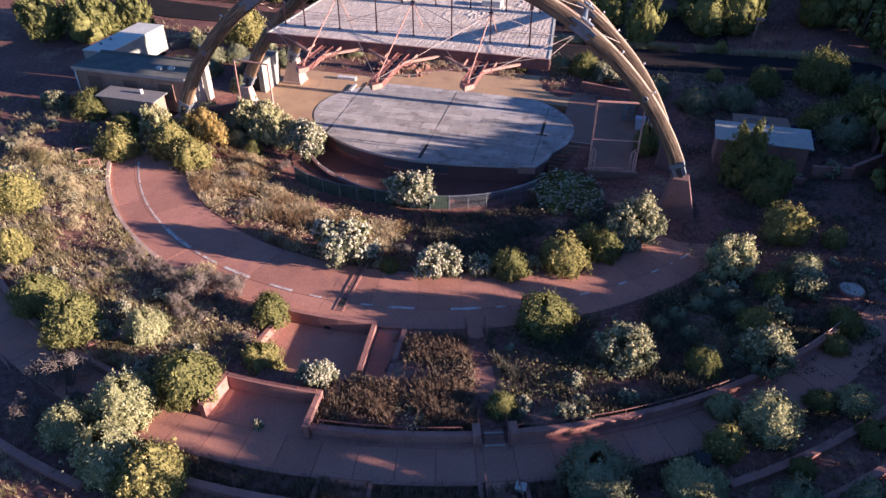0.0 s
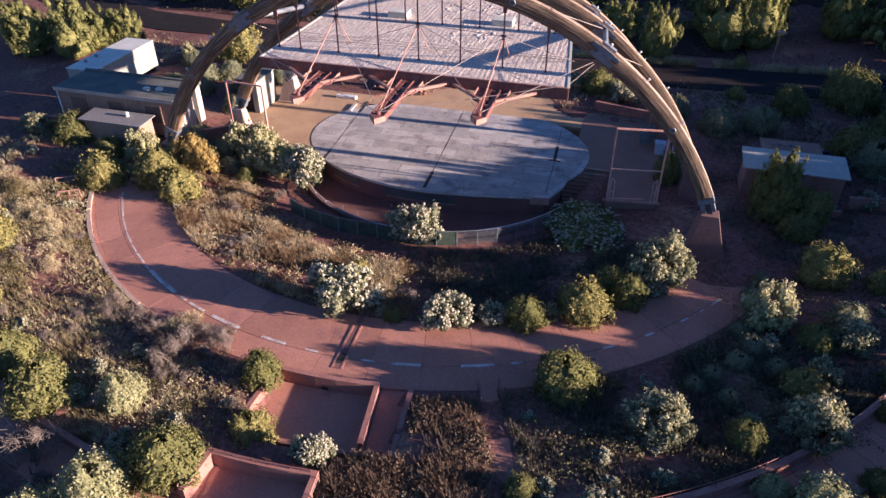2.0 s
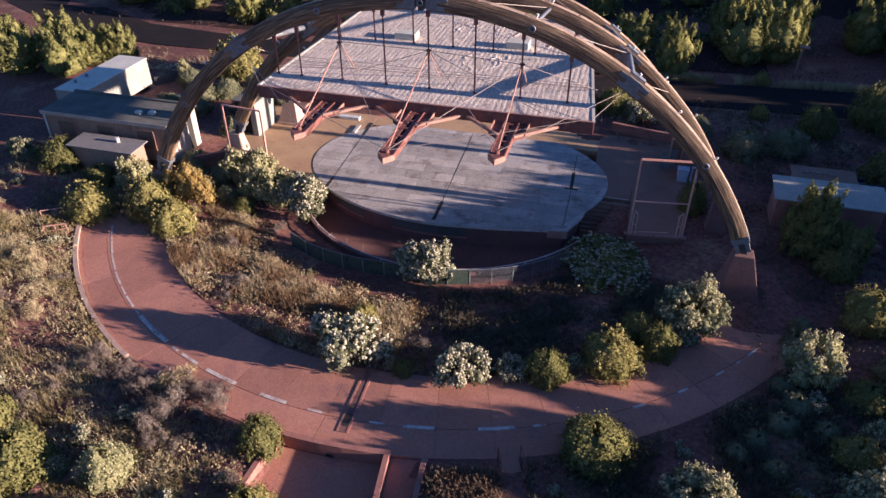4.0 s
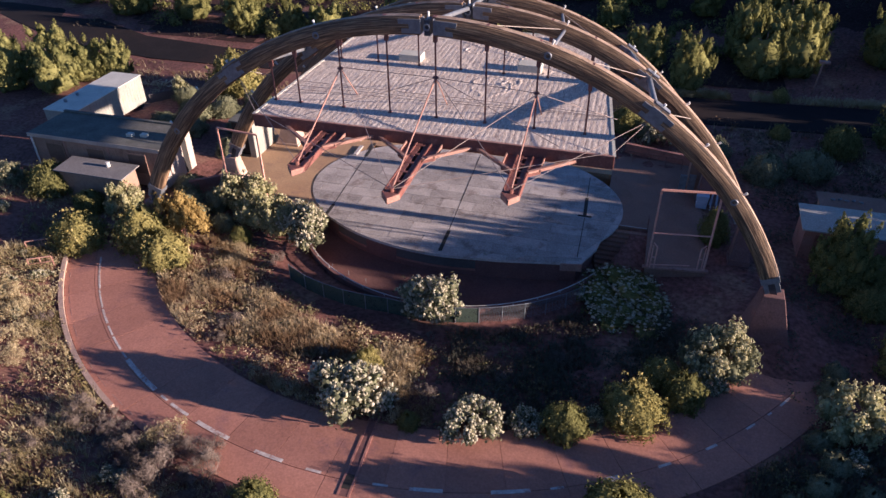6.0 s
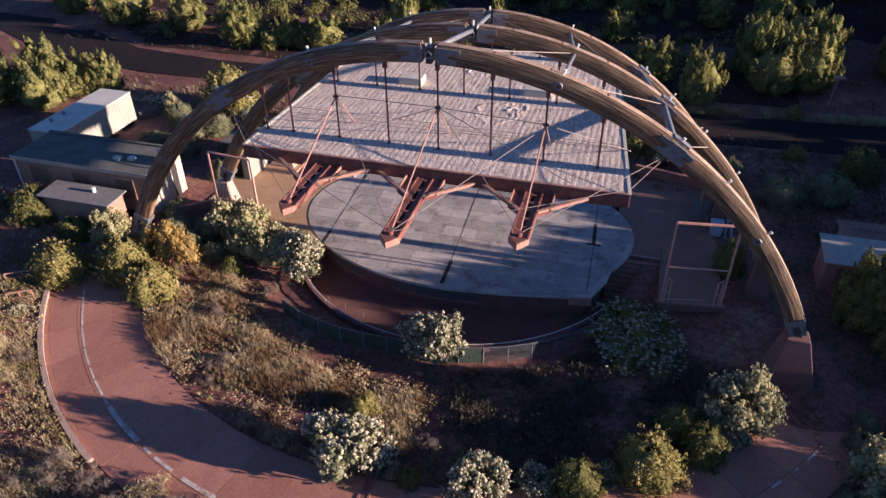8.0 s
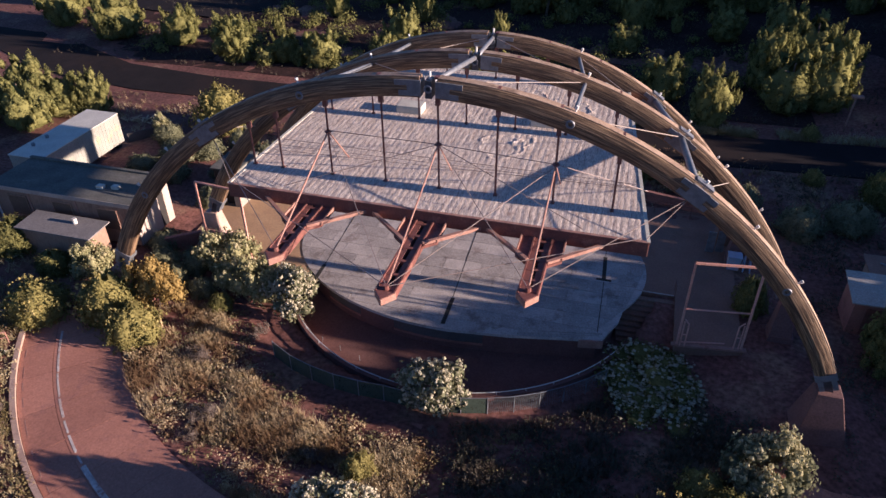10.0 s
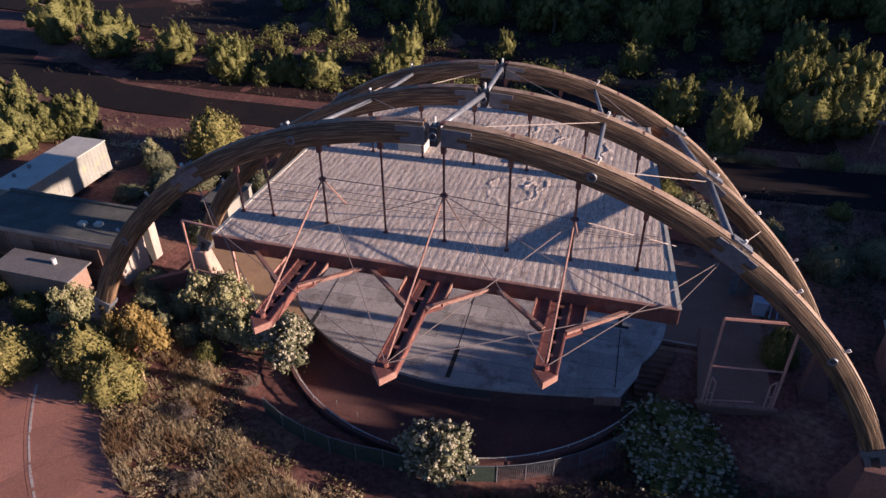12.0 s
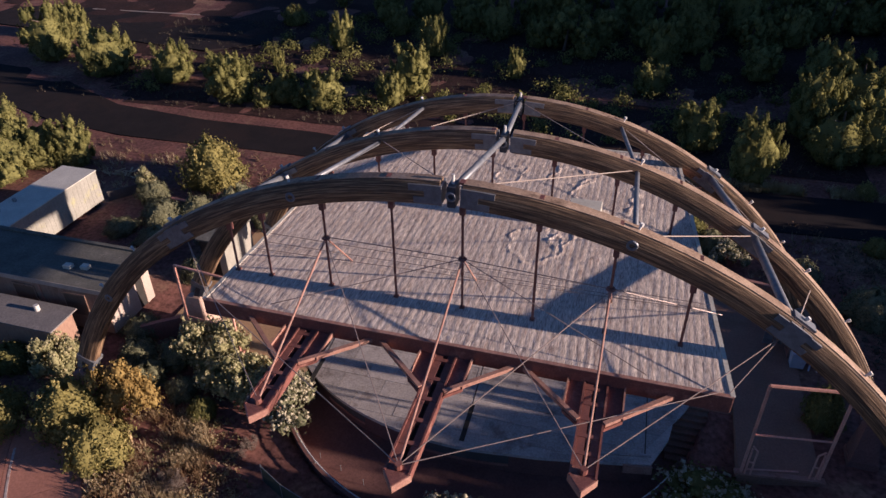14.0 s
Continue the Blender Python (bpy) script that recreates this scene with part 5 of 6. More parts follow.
def crown(rng, seed, outline, n, size, lobes=2.2, depth=0.3, loose=0.45):
    """Leaf quads over a lumpy upright crown, whose (height, radius) outline is given, and the dense heart inside it."""
    hs, rs = zip(*outline)

    def skin(th, h):
        c, s = math.cos(th), math.sin(th)
        k = 0.64 + 0.86 * depth * abs(noise.noise(Vector((c * lobes + seed, s * lobes, h * lobes * 0.7)))) + 0.35 * abs(noise.noise(Vector((c * 4.6, s * 4.6 + seed, h * 3.4))))
        r = float(np.interp(h, hs, rs)) * k
        return c * r, s * r, h * (0.93 + 0.3 * noise.noise(Vector((c * 1.5, s * 1.5, seed * 1.7))))
    weight = np.array([0.25 + float(np.interp(h, hs, rs)) for h in np.linspace(hs[0], hs[-1], 64)])
    hh = rng.choice(np.linspace(hs[0], hs[-1], 64), n, p=weight / weight.sum()) + rng.uniform(-0.02, 0.02, n)
    tt = rng.uniform(0, 2 * np.pi, n)
    pos = np.array([skin(t, h) for t, h in zip(tt, hh)])
    slope = np.interp(hh, np.array(hs), np.gradient(np.array(rs), np.array(hs)))
    nor = np.stack([np.cos(tt), np.sin(tt), -slope], 1)
    nor /= np.linalg.norm(nor, axis=1)[:, None]
    pos = pos + nor * (rng.normal(0.0, 0.03, n) + np.where(rng.random(n) < 0.22, rng.uniform(0.02, 0.13, n), 0))[:, None] + rng.normal(0.0, 0.012, (n, 3))
    nor = nor + rng.normal(size=(n, 3)) * loose
    nor /= np.linalg.norm(nor, axis=1)[:, None]
    a = np.cross(nor, rng.normal(size=(n, 3)))
    a /= np.linalg.norm(a, axis=1)[:, None] + 1e-9
    b = np.cross(nor, a)
    s = size * rng.uniform(0.6, 1.35, n)[:, None]
    a, b = a * s * 0.7, b * s
    quads = np.stack([pos - a - b, pos + a - b, pos + a * 0.6 + b, pos - a * 0.6 + b], 1).reshape(-1, 3)
    rows, cols = 9, 14
    grid = np.array([skin(2 * math.pi * i / cols, hs[0] + (hs[-1] - hs[0]) * (0.02 + 0.95 * j / rows)) for j in range(rows + 1) for i in range(cols)])
    grid[:, :2] *= 0.88
    tris = [(j * cols + i, j * cols + (i + 1) % cols, (j + 1) * cols + (i + 1) % cols) for j in range(rows) for i in range(cols)]
    tris += [(j * cols + i, (j + 1) * cols + (i + 1) % cols, (j + 1) * cols + i) for j in range(rows) for i in range(cols)]
    return quads, grid, np.array(tris), len(grid)


DOME = ((0.0, 0.8), (0.25, 0.97), (0.55, 0.95), (0.85, 0.76), (1.05, 0.48), (1.16, 0.16))
EGG = ((0.02, 0.6), (0.3, 0.88), (0.8, 1.0), (1.25, 0.95), (1.6, 0.8), (1.88, 0.55), (2.08, 0.22))


def child(name, me, parent, label=""):
    ob = new(name, me)
    ob.parent = parent
    return tagged(ob, label)


def shrub(seed, leaf, head, n_leaf, n_head, label, group, flat=1.0, size=0.04, heads_at=0.12, m=40, slim=1.0, heart=True, heads=300, bead=1.0, dense=False):
    """A bush one metre in radius: stems, leafy clumps, and seed or flower heads on the outer clumps."""
    rng = np.random.default_rng(seed)
    t = thing("shrub", label, "shrub", group)
    th, ph = rng.uniform(0, 2 * np.pi, m), np.arccos(rng.uniform(-0.1, 1, m))
    lump = (0.55 + 0.32 * rng.random(m)) * (1 + 0.16 * np.sin(2 * th + seed) + 0.1 * np.sin(3 * th + 2.3 * seed))
    rise = 1 + 0.18 * np.sin(th + 1.7 * seed) * np.sin(ph)
    c = np.stack([np.sin(ph) * np.cos(th) * lump, np.sin(ph) * np.sin(th) * lump, flat * (0.3 + 0.8 * np.cos(ph) * lump * rise)], 1)
    r = rng.uniform(0.13, 0.3, m)
    if dense:
        quads, *body = crown(rng, seed, [(h * flat, q) for h, q in DOME], n_leaf, size, 2.3, 0.75)
        child("foliage", card_mesh("foliage", quads, leaf, *body), t)
    else:
        child("foliage", card_mesh("foliage", cards(rng, c, r, n_leaf, size, slim=slim), leaf, cores(rng, c, r) if heart else None), t)
    if head:
        out = c[c[:, 2] > flat * heads_at]
        q = heads
        k = rng.integers(0, len(out), q)
        dirs = rng.normal(size=(q, 3))
        dirs[:, 2] = np.abs(dirs[:, 2])
        dirs /= np.linalg.norm(dirs, axis=1)[:, None]
        hc = out[k] + dirs * rng.uniform(0.14, 0.3, q)[:, None]
        hr = rng.uniform(0.03, 0.075, q) * bead
        beads = (BEAD[None] * (hr[:, None] * rng.uniform(0.6, 1.2, (q, 6)))[:, :, None] + hc[:, None]).reshape(-1, 3)
        child("blossom", card_mesh("blossom", cards(rng, hc, hr * 1.25, n_head, size * 0.5), head, beads, BEAD_FACES, 6), t)
    st = Build()
    for i in range(7):
        a = rng.uniform(0, 6.28)
        st.tube((0.08 * math.cos(a), 0.08 * math.sin(a), -0.15), (0.5 * math.cos(a), 0.5 * math.sin(a), 0.6 * flat), 0.035, 5, 0.012)
    part("stem", st, BARK, t)
    return t


def juniper(seed, label, group, slim=1.0, n=5000, size=0.026, top=0.0):
    """A tree one metre in radius and about 2.4 high: leaning tapered trunk, limbs, plumes of foliage."""
    rng = np.random.default_rng(seed)
    t = thing("juniper_tree", label, "tree", group)
    outline = [(h, q * slim * (1 - top * (h / 2.15) ** 1.2)) for h, q in EGG]
    quads, *body = crown(rng, seed, [(h * 0.9, q * 0.9) for h, q in outline], n // 3, size, 2.0, 0.75)
    m = 64
    hh, th = rng.uniform(0.12, 1.8, m), rng.uniform(0, 2 * np.pi, m)
    reach = np.interp(hh, *zip(*outline)) * rng.uniform(0.5, 0.92, m)
    foot = np.stack([np.cos(th) * reach, np.sin(th) * reach, hh - 0.12], 1)
    wide, high = rng.uniform(0.1, 0.2, m), rng.uniform(0.32, 0.62, m)
    k, u, a = rng.integers(0, m, n), rng.random(n) ** 0.8, rng.uniform(0, 2 * np.pi, n)
    girth = wide[k] * np.interp(u, (0, 0.3, 0.7, 1), (0.75, 1.0, 0.62, 0.05)) * rng.uniform(0.75, 1.15, n)
    lean = 0.3 * np.stack([np.cos(th[k]), np.sin(th[k])], 1) * (high[k] * u)[:, None]
    pos = foot[k] + np.stack([np.cos(a) * girth + lean[:, 0], np.sin(a) * girth + lean[:, 1], u * high[k]], 1)
    nor = np.stack([np.cos(a), np.sin(a), np.full(n, 0.35)], 1) + rng.normal(size=(n, 3)) * 0.35
    nor /= np.linalg.norm(nor, axis=1)[:, None]
    p = np.cross(nor, rng.normal(size=(n, 3)) + np.array((0, 0, 1.5)))
    p /= np.linalg.norm(p, axis=1)[:, None] + 1e-9
    q, g = np.cross(nor, p), size * rng.uniform(0.6, 1.3, n)[:, None]
    p, q = p * g * 0.6, q * g
    plumes = np.stack([pos - p - q, pos + p - q, pos + p * 0.5 + q, pos - p * 0.5 + q], 1).reshape(-1, 3)
    crown_ob = child("crown", card_mesh("crown", quads, NEEDLE, *body), t)
    hearts = cores(rng, foot + np.stack([0.1 * np.cos(th) * high, 0.1 * np.sin(th) * high, 0.36 * high], 1), wide, (1, 1, 2.0))
    child("plume", card_mesh("plume", plumes, NEEDLE, hearts), crown_ob)
    tr = Build().tube((0, 0, -0.2), (0.06, 0.03, 0.8), 0.11, 7, 0.075).tube((0.06, 0.03, 0.8), (0.02, 0.08, 1.8), 0.075, 7, 0.02)
    for i in range(8):
        a, z = rng.uniform(0, 6.28), rng.uniform(0.3, 1.5)
        tr.tube((0.04, 0.03, z), (0.6 * slim * math.cos(a), 0.6 * slim * math.sin(a), z + 0.3), 0.035, 5, 0.012)
    part("trunk", tr, BARK, t)
    return t


def set_out(kinds, places, tall, lo=-0.08):
    """Copies of the kinds at (x, y, width, height) places, of kinds that stand `tall` high for a radius of one metre; the first place of each kind takes the original."""
    rng = random.Random(len(places) * 7 + int(tall * 100))
    for i, (x, y, w, h) in enumerate(places):
        src = kinds[i % len(kinds)]
        s = w / 2 * rng.uniform(1.0, 1.1)
        m = pose(x, y, ground_z(x, y) + lo, 0, 0, rng.uniform(0, 360)) @ Matrix.Diagonal((s * rng.uniform(0.94, 1.06), s, (h - lo) / tall, 1))
        if not src.get("set"):
            src.matrix_basis = m
            src["set"] = 1
        else:
            copy_thing(src, m @ Matrix.Diagonal((*[1 / v for v in src.scale], 1)))


W = [shrub(s, SAGE, BLOSSOM, 2400, 2600, "rounded bush thick with cream-white seed heads", "white bushes", heads=620) for s in (11, 12, 13)]
WG = [shrub(s, SAGE, CREAM_HEAD, 3800, 1200, "grey-green bush tipped with pale seed heads", "pale bushes", size=0.03, heads_at=0.55, heads=200) for s in (14, 15)]
Y = [shrub(s, OLIVE, GOLD, 4200, 1600, "olive-yellow bush with pale flower heads", "yellow bushes", 1.0, 0.03, heads=130, bead=0.8, dense=True) for s in (21, 22, 23)]
G = [shrub(s, GREEN, None, 4400, 0, "dense rounded green bush", "green bushes", 0.85, 0.03, m=54, dense=True) for s in (31, 32, 33)]
O = [shrub(41, RUST, None, 6500, 0, "young tree turned orange-gold", "autumn trees", 1.2, 0.026, m=48)]
BIG = [shrub(18, NEEDLE, BLOSSOM, 8000, 3000, "broad dark green bush capped with cream seed heads", "pale bushes", 0.9, 0.022, heads_at=0.2, m=60, heads=900, bead=0.75)]
OC = [shrub(s, CREAM, CREAM_HEAD, 5200, 500, "loose olive-cream bush beside the walkway", "cream bushes", 1.0, 0.03, heads_at=0.3, m=44, heads=70, bead=0.8, dense=True) for s in (19, 20)]
C = [shrub(s, CREAM, CREAM_HEAD, 4200, 1800, "full olive-cream bush gone to seed", "cream bushes", 1.0, 0.03, heads_at=0.3, heads=190) for s in (16, 17)]
PALE = [shrub(s, BUNCH, None, 2400, 0, "straw-pale dry bush on the slope", "dry bushes", 0.7, 0.035, m=50, slim=0.35, heart=False) for s in (24, 25)]
DULL = [shrub(s, SAGE, None, 4200, 0, "dull grey-green leafy bush", "dull bushes", 0.9, 0.03, m=50, dense=True) for s in (34, 35)]
J = [juniper(s, "dense olive-green juniper tree", "junipers", sl) for s, sl in ((51, 1.0), (52, 0.85), (53, 1.1), (54, 0.95))]

set_out(W, [(-15.1, 43.3, 3.9, 3.1), (-16.8, 33.9, 4.1, 3.2), (-10.2, 33.8, 2.7, 2.5), (-7.7, 34.9, 1.7, 1.5), (17.0, 55.0, 1.0, 0.8), (-13.4, 22.5, 1.9, 1.6), (-15.1, 19.1, 0.6, 0.8), (16.2, 54.3, 1.8, 1.4), (-26.3, 48.7, 3.6, 3.1),
    (1.2, 40.3, 2.0, 1.7), (-2.0, 69.2, 2.6, 2.0)], 1.28)
set_out(WG, [(-4.4, 36.2, 1.5, 1.0), (1.7, 41.6, 3.9, 3.3), (11.8, 37.1, 2.5, 2.2), (9.9, 34.1, 1.7, 1.5), (9.1, 30.0, 3.3, 2.8), (1.8, 28.4, 3.0, 2.4), (-26.1, 22.4, 1.3, 1.3), (-50.6, 47.9, 2.3, 1.8), (-52.5, 48.9, 1.9, 1.5)], 1.28)
set_out(Y, [(-17.1, 37.3, 1.7, 1.4), (-2.6, 37.0, 3.2, 2.3), (-1.3, 40.1, 2.0, 1.7), (11.6, 44.0, 3.2, 2.8), (14.5, 43.4, 1.6, 1.5), (8.7, 32.8, 2.0, 1.6), (12.9, 32.6, 1.4, 1.3), (-40.5, 42.8, 3.6, 2.8), (-36.3, 44.2, 4.2, 3.3),
    (-33.6, 42.7, 3.3, 2.6), (-41.3, 32.6, 3.4, 2.9), (-36.4, 27.1, 2.0, 2.5), (-17.2, 23.3, 2.6, 2.4), (-17.8, 14.7, 3.2, 2.6), (6.7, 23.7, 1.9, 1.8), (-14.1, 71.2, 2.3, 2.0), (-11.7, 71.0, 2.3, 2.0), (8.1, 73.0, 1.7, 1.4),
    (-43.3, 69.6, 5.0, 4.6), (9.0, 81.8, 1.6, 1.4)], 1.28)
set_out(G, [(-5.8, 35.2, 2.3, 2.0), (-0.1, 38.8, 2.4, 2.0), (10.1, 37.0, 2.1, 1.6), (13.7, 34.6, 2.1, 1.6), (-2.9, 30.5, 3.5, 2.5), (5.8, 28.6, 1.8, 1.5), (-3.9, 23.1, 1.6, 1.1), (11.5, 28.0, 1.5, 1.1), (13.7, 26.4, 1.6, 1.2),
    (10.1, 23.4, 1.3, 1.0), (-27.9, 22.2, 3.6, 2.5), (-31.7, 23.7, 3.1, 2.2), (-19.4, 20.1, 3.4, 2.4), (-18.4, 26.9, 2.2, 1.9), (-30.5, 47.1, 1.6, 1.4), (-47.0, 48.0, 3.3, 2.3), (-43.0, 47.0, 2.6, 1.8), (1.9, 54.9, 2.0, 2.7),
    (10.7, 49.3, 2.7, 2.0), (17.1, 63.2, 4.0, 2.9), (21.1, 68.9, 3.5, 2.8), (18.2, 73.8, 5.0, 4.1), (12.5, 71.0, 3.3, 2.8), (-5.1, 71.2, 2.9, 2.5), (-13.4, 33.5, 1.1, 0.9)], 1.08)
set_out(DULL, [(6.1, 65.0, 3.2, 2.4), (17.9, 60.9, 3.8, 2.6), (-3.3, 70.6, 2.3, 1.8), (22.2, 71.5, 4.3, 3.0), (12.0, 39.0, 2.4, 1.6), (2.4, 68.0, 2.6, 1.9), (9.6, 66.5, 3.5, 2.4), (-7.5, 71.4, 2.4, 1.8), (-30.5, 70.4, 2.5, 1.9),
    (-34.0, 69.0, 2.6, 2.0), (-43.6, 62.8, 3.2, 1.7), (-41.4, 64.1, 2.6, 1.9), (-42.2, 60.0, 3.0, 1.5), (-39.4, 66.6, 2.8, 2.2), (-38.4, 61.5, 2.4, 1.9), (-45.6, 60.6, 2.6, 1.2), (-46.0, 65.2, 2.4, 1.8), (-36.0, 65.2, 2.6, 2.0),
    (-37.4, 57.6, 2.2, 1.7)], 1.15)
set_out(DULL, [(1.0, 20.3, 3.6, 2.2)], 1.15)
# First nine edge the road; the rest are unseen, added to shade the path.
set_out(DULL, [(5.9, 34.4, 1.5, 0.9), (6.8, 36.0, 1.6, 1.0), (6.3, 37.6, 1.3, 0.8), (7.4, 41.4, 1.5, 1.0), (7.9, 42.9, 1.4, 0.9), (4.6, 33.2, 1.2, 0.7), (7.8, 34.3, 1.3, 0.8), (3.6, 32.0, 1.2, 0.7), (5.2, 31.4, 1.3, 0.8),
    (9.6, 21.2, 2.4, 1.9), (11.2, 19.4, 2.6, 2.1), (8.4, 19.0, 2.2, 1.8), (12.6, 21.8, 2.4, 1.9), (7.2, 17.6, 2.4, 2.0), (4.4, 16.4, 2.4, 1.9), (10.4, 16.8, 2.6, 2.2)], 1.15)
set_out(DULL, [(-36.2, 49.6, 2.4, 1.7), (-34.6, 48.2, 2.2, 1.5), (-37.2, 51.4, 2.2, 1.6), (-34.0, 50.0, 2.2, 1.7), (-32.4, 48.0, 1.8, 1.3)], 1.15)
set_out(BIG, [(-3.3, 47.5, 6.9, 1.1)], 1.15)
set_out(OC, [(-21.7, 18.1, 3.2, 2.7), (-23.7, 16.3, 2.5, 2.0), (-20.5, 15.2, 3.0, 2.5), (6.8, 26.2, 1.6, 1.4), (8.8, 25.6, 3.1, 2.4), (6.0, 21.3, 1.6, 1.3), (5.0, 21.0, 2.3, 1.8), (13.1, 28.3, 2.0, 1.5), (-23.9, 23.0, 2.2, 2.2)], 1.28)
set_out(C, [(-40.2, 47.6, 2.9, 2.6), (-31.9, 50.9, 4.2, 3.6), (-28.7, 49.3, 3.6, 3.1), (-30.4, 49.6, 3.2, 2.7), (-47.6, 66.6, 2.2, 1.9), (7.8, 38.8, 3.3, 3.1)], 1.28)
set_out(O, [(-34.2, 45.5, 3.5, 4.4)], 1.5)
set_out(PALE, [(-40.4, 36.2, 2.4, 1.1), (-38.9, 35.2, 1.9, 0.9), (-42.3, 37.0, 2.2, 1.0), (-45.0, 39.2, 2.6, 1.1), (-47.5, 40.3, 2.2, 0.9), (-37.2, 33.7, 2.2, 1.0), (-24.7, 29.2, 2.4, 1.3), (-36.0, 31.8, 1.6, 0.8)], 0.9)
set_out([juniper(57, "pointed yellow-green juniper tree beside the shed", "junipers", 1.0, 8000, 0.022, 0.75)], [(9.4, 51.6, 4.6, 5.2)], 2.15)
set_out(J, [(-81.4, 94.2, 5.6, 6.7), (-84.6, 102.2, 4.3, 5.0), (-71.1, 91.4, 6.2, 5.6), (-73.7, 97.7, 2.5, 2.6), (-61.9, 91.1, 5.0, 4.6), (-52.2, 87.6, 5.7, 5.6), (-48.1, 87.0, 2.5, 2.2), (-51.2, 96.8, 1.7, 2.7),
    (-46.5, 88.5, 3.4, 3.5), (-44.3, 87.7, 2.2, 2.0), (-41.8, 88.6, 4.7, 4.0), (-58.0, 114.6, 3.4, 2.9), (-47.2, 106.3, 3.3, 4.7), (-35.0, 90.7, 3.4, 3.3), (-34.0, 94.5, 4.4, 5.4), (-35.0, 107.1, 3.7, 5.1),
    (-23.8, 101.6, 2.2, 3.5), (-16.6, 108.9, 3.1, 2.6), (-7.9, 108.1, 4.7, 5.3), (-8.7, 100.4, 4.0, 3.4), (-3.1, 106.3, 1.5, 2.4), (-4.5, 123.7, 4.5, 3.8), (-12.5, 126.1, 5.0, 4.2), (-4.1, 88.3, 4.9, 4.6),
    (0.2, 82.7, 4.5, 5.7), (2.4, 104.8, 4.6, 3.9), (6.1, 112.9, 3.9, 4.6), (8.4, 102.1, 5.4, 5.8), (11.1, 99.9, 6.4, 5.4), (-45.2, 119.0, 4.8, 4.1), (-32.7, 118.0, 4.6, 4.1),
    (-24.8, 121.1, 4.7, 4.1), (-60.3, 68.9, 5.1, 4.3), (-57.3, 69.6, 4.1, 4.3), (-68.8, 73.6, 2.2, 2.8), (11.6, 51.0, 2.9, 3.0), (-60.8, 65.0, 5.2, 5.0), (-65.4, 63.9, 5.0, 5.0), (-66, 70.5, 4.6, 4.8),
    (-70.5, 68.0, 4.5, 4.6), (7.4, 88.2, 5.4, 5.6), (6.2, 93.0, 5.2, 6.6), (10.8, 89.4, 5.6, 6.2), (12.6, 94.5, 5.0, 6.4), (20.5, 95.0, 5.6, 6.0)], 2.15)
wood, rng = [], random.Random(5)
for i in range(2600):
    x, y = rng.uniform(-130, 75), rng.uniform(96, 190)
    if y < (122 if x < -48 else 112 if x < -18 else 109) or x < -60 and y < 132:
        continue
    gap = 17 if x > -30 else 30
    if all((x - p[0]) ** 2 + (y - p[1]) ** 2 > gap for p in wood):
        wood.append((x, y, rng.uniform(3.0, 5.6)))
near_wood, far_wood = [p for p in wood if p[1] < 122][:40], [p for p in wood if p[1] >= 122][:130]
set_out(J, [(x, y, w, w * rng.uniform(0.85, 1.2)) for x, y, w in near_wood], 2.15)


def forest(name, places, label, seed, n, size, m=30):
    """Many trees too far off to pick apart: crowns and trunks in one mesh each."""
    rng = np.random.default_rng(seed)
    crowns, hearts, trunks = [], [], Build()
    for x, y, w in places:
        h = rng.uniform(0.25, 2.25, m)
        th = rng.uniform(0, 2 * np.pi, m)
        prof = np.interp(h, [0.2, 0.7, 1.4, 2.0, 2.3], [0.66, 0.86, 0.74, 0.45, 0.15]) * rng.uniform(0.55, 1.08, m)
        c = np.stack([np.cos(th) * prof, np.sin(th) * prof, h], 1)
        r = rng.uniform(0.2, 0.36, m)
        v = cards(rng, c, r, n, size, (1, 1, 1.4), 2.0, 0.6)
        z = ground_z(x, y)
        k = w / 2 * np.array((1, 1, rng.uniform(0.85, 1.1)))
        crowns.append(v * k + np.array((x, y, z - 0.1)))
        hearts.append(cores(rng, c, r, (1, 1, 1.4)) * k + np.array((x, y, z - 0.1)))
        trunks.tube((x, y, z - 0.3), (x + 0.1 * w, y, z + w * 0.8), 0.05 * w, 6, 0.02 * w)
    trees = tagged(new(name, card_mesh(name, np.concatenate(crowns), NEEDLE, np.concatenate(hearts))), label, "wood", kind="stuff")
    tagged(part("trunks", trunks, BARK, trees), kind="stuff")


forest("wood", far_wood, "olive-green juniper wood behind the road", 81, 600, 0.07, 22)
rng = random.Random(15)
forest("wood", [(rng.uniform(-22, 34), rng.uniform(110, 130), rng.uniform(3.2, 4.8)) for _ in range(44)], "dark juniper wood on the far rise", 84, 600, 0.06, 22)
rng = random.Random(14)
scrub = []
while len(scrub) < 260:
    x, y = rng.uniform(-84, 4), rng.uniform(84.5, 120)
    if y > 86 + 0.45 * max(0, -60 - x) and not (-100 < x < -58 and y > 99) and not (-10 < x and y < 90):
        scrub.append((x, y, rng.uniform(0.9, 2.2)))
SCRUB = [(x, y, ground_z(x, y)) for x, y, w in scrub]
# unseen junipers on the rise to the east, placed to shade the grounds
east, rng = [], random.Random(8)
for i in range(1500):
    x, y = rng.uniform(27, 42), rng.uniform(-5, 135)
    low = y < 48
    if y > 72:
        x = 30 + (x - 27) * 1.3
    if all((x - p[0]) ** 2 + (y - p[1]) ** 2 > (6 if y < 72 else 11) for p in east):
        east.append((x, y, rng.uniform(2.7, 3.7) if low else rng.uniform(4.6, 6.0) if y < 72 else rng.uniform(4.2, 5.2)))
shade_belt = [(20.5 + 3.5 * rng.random(), 3.0 + 1.5 * k) for k in range(41)]


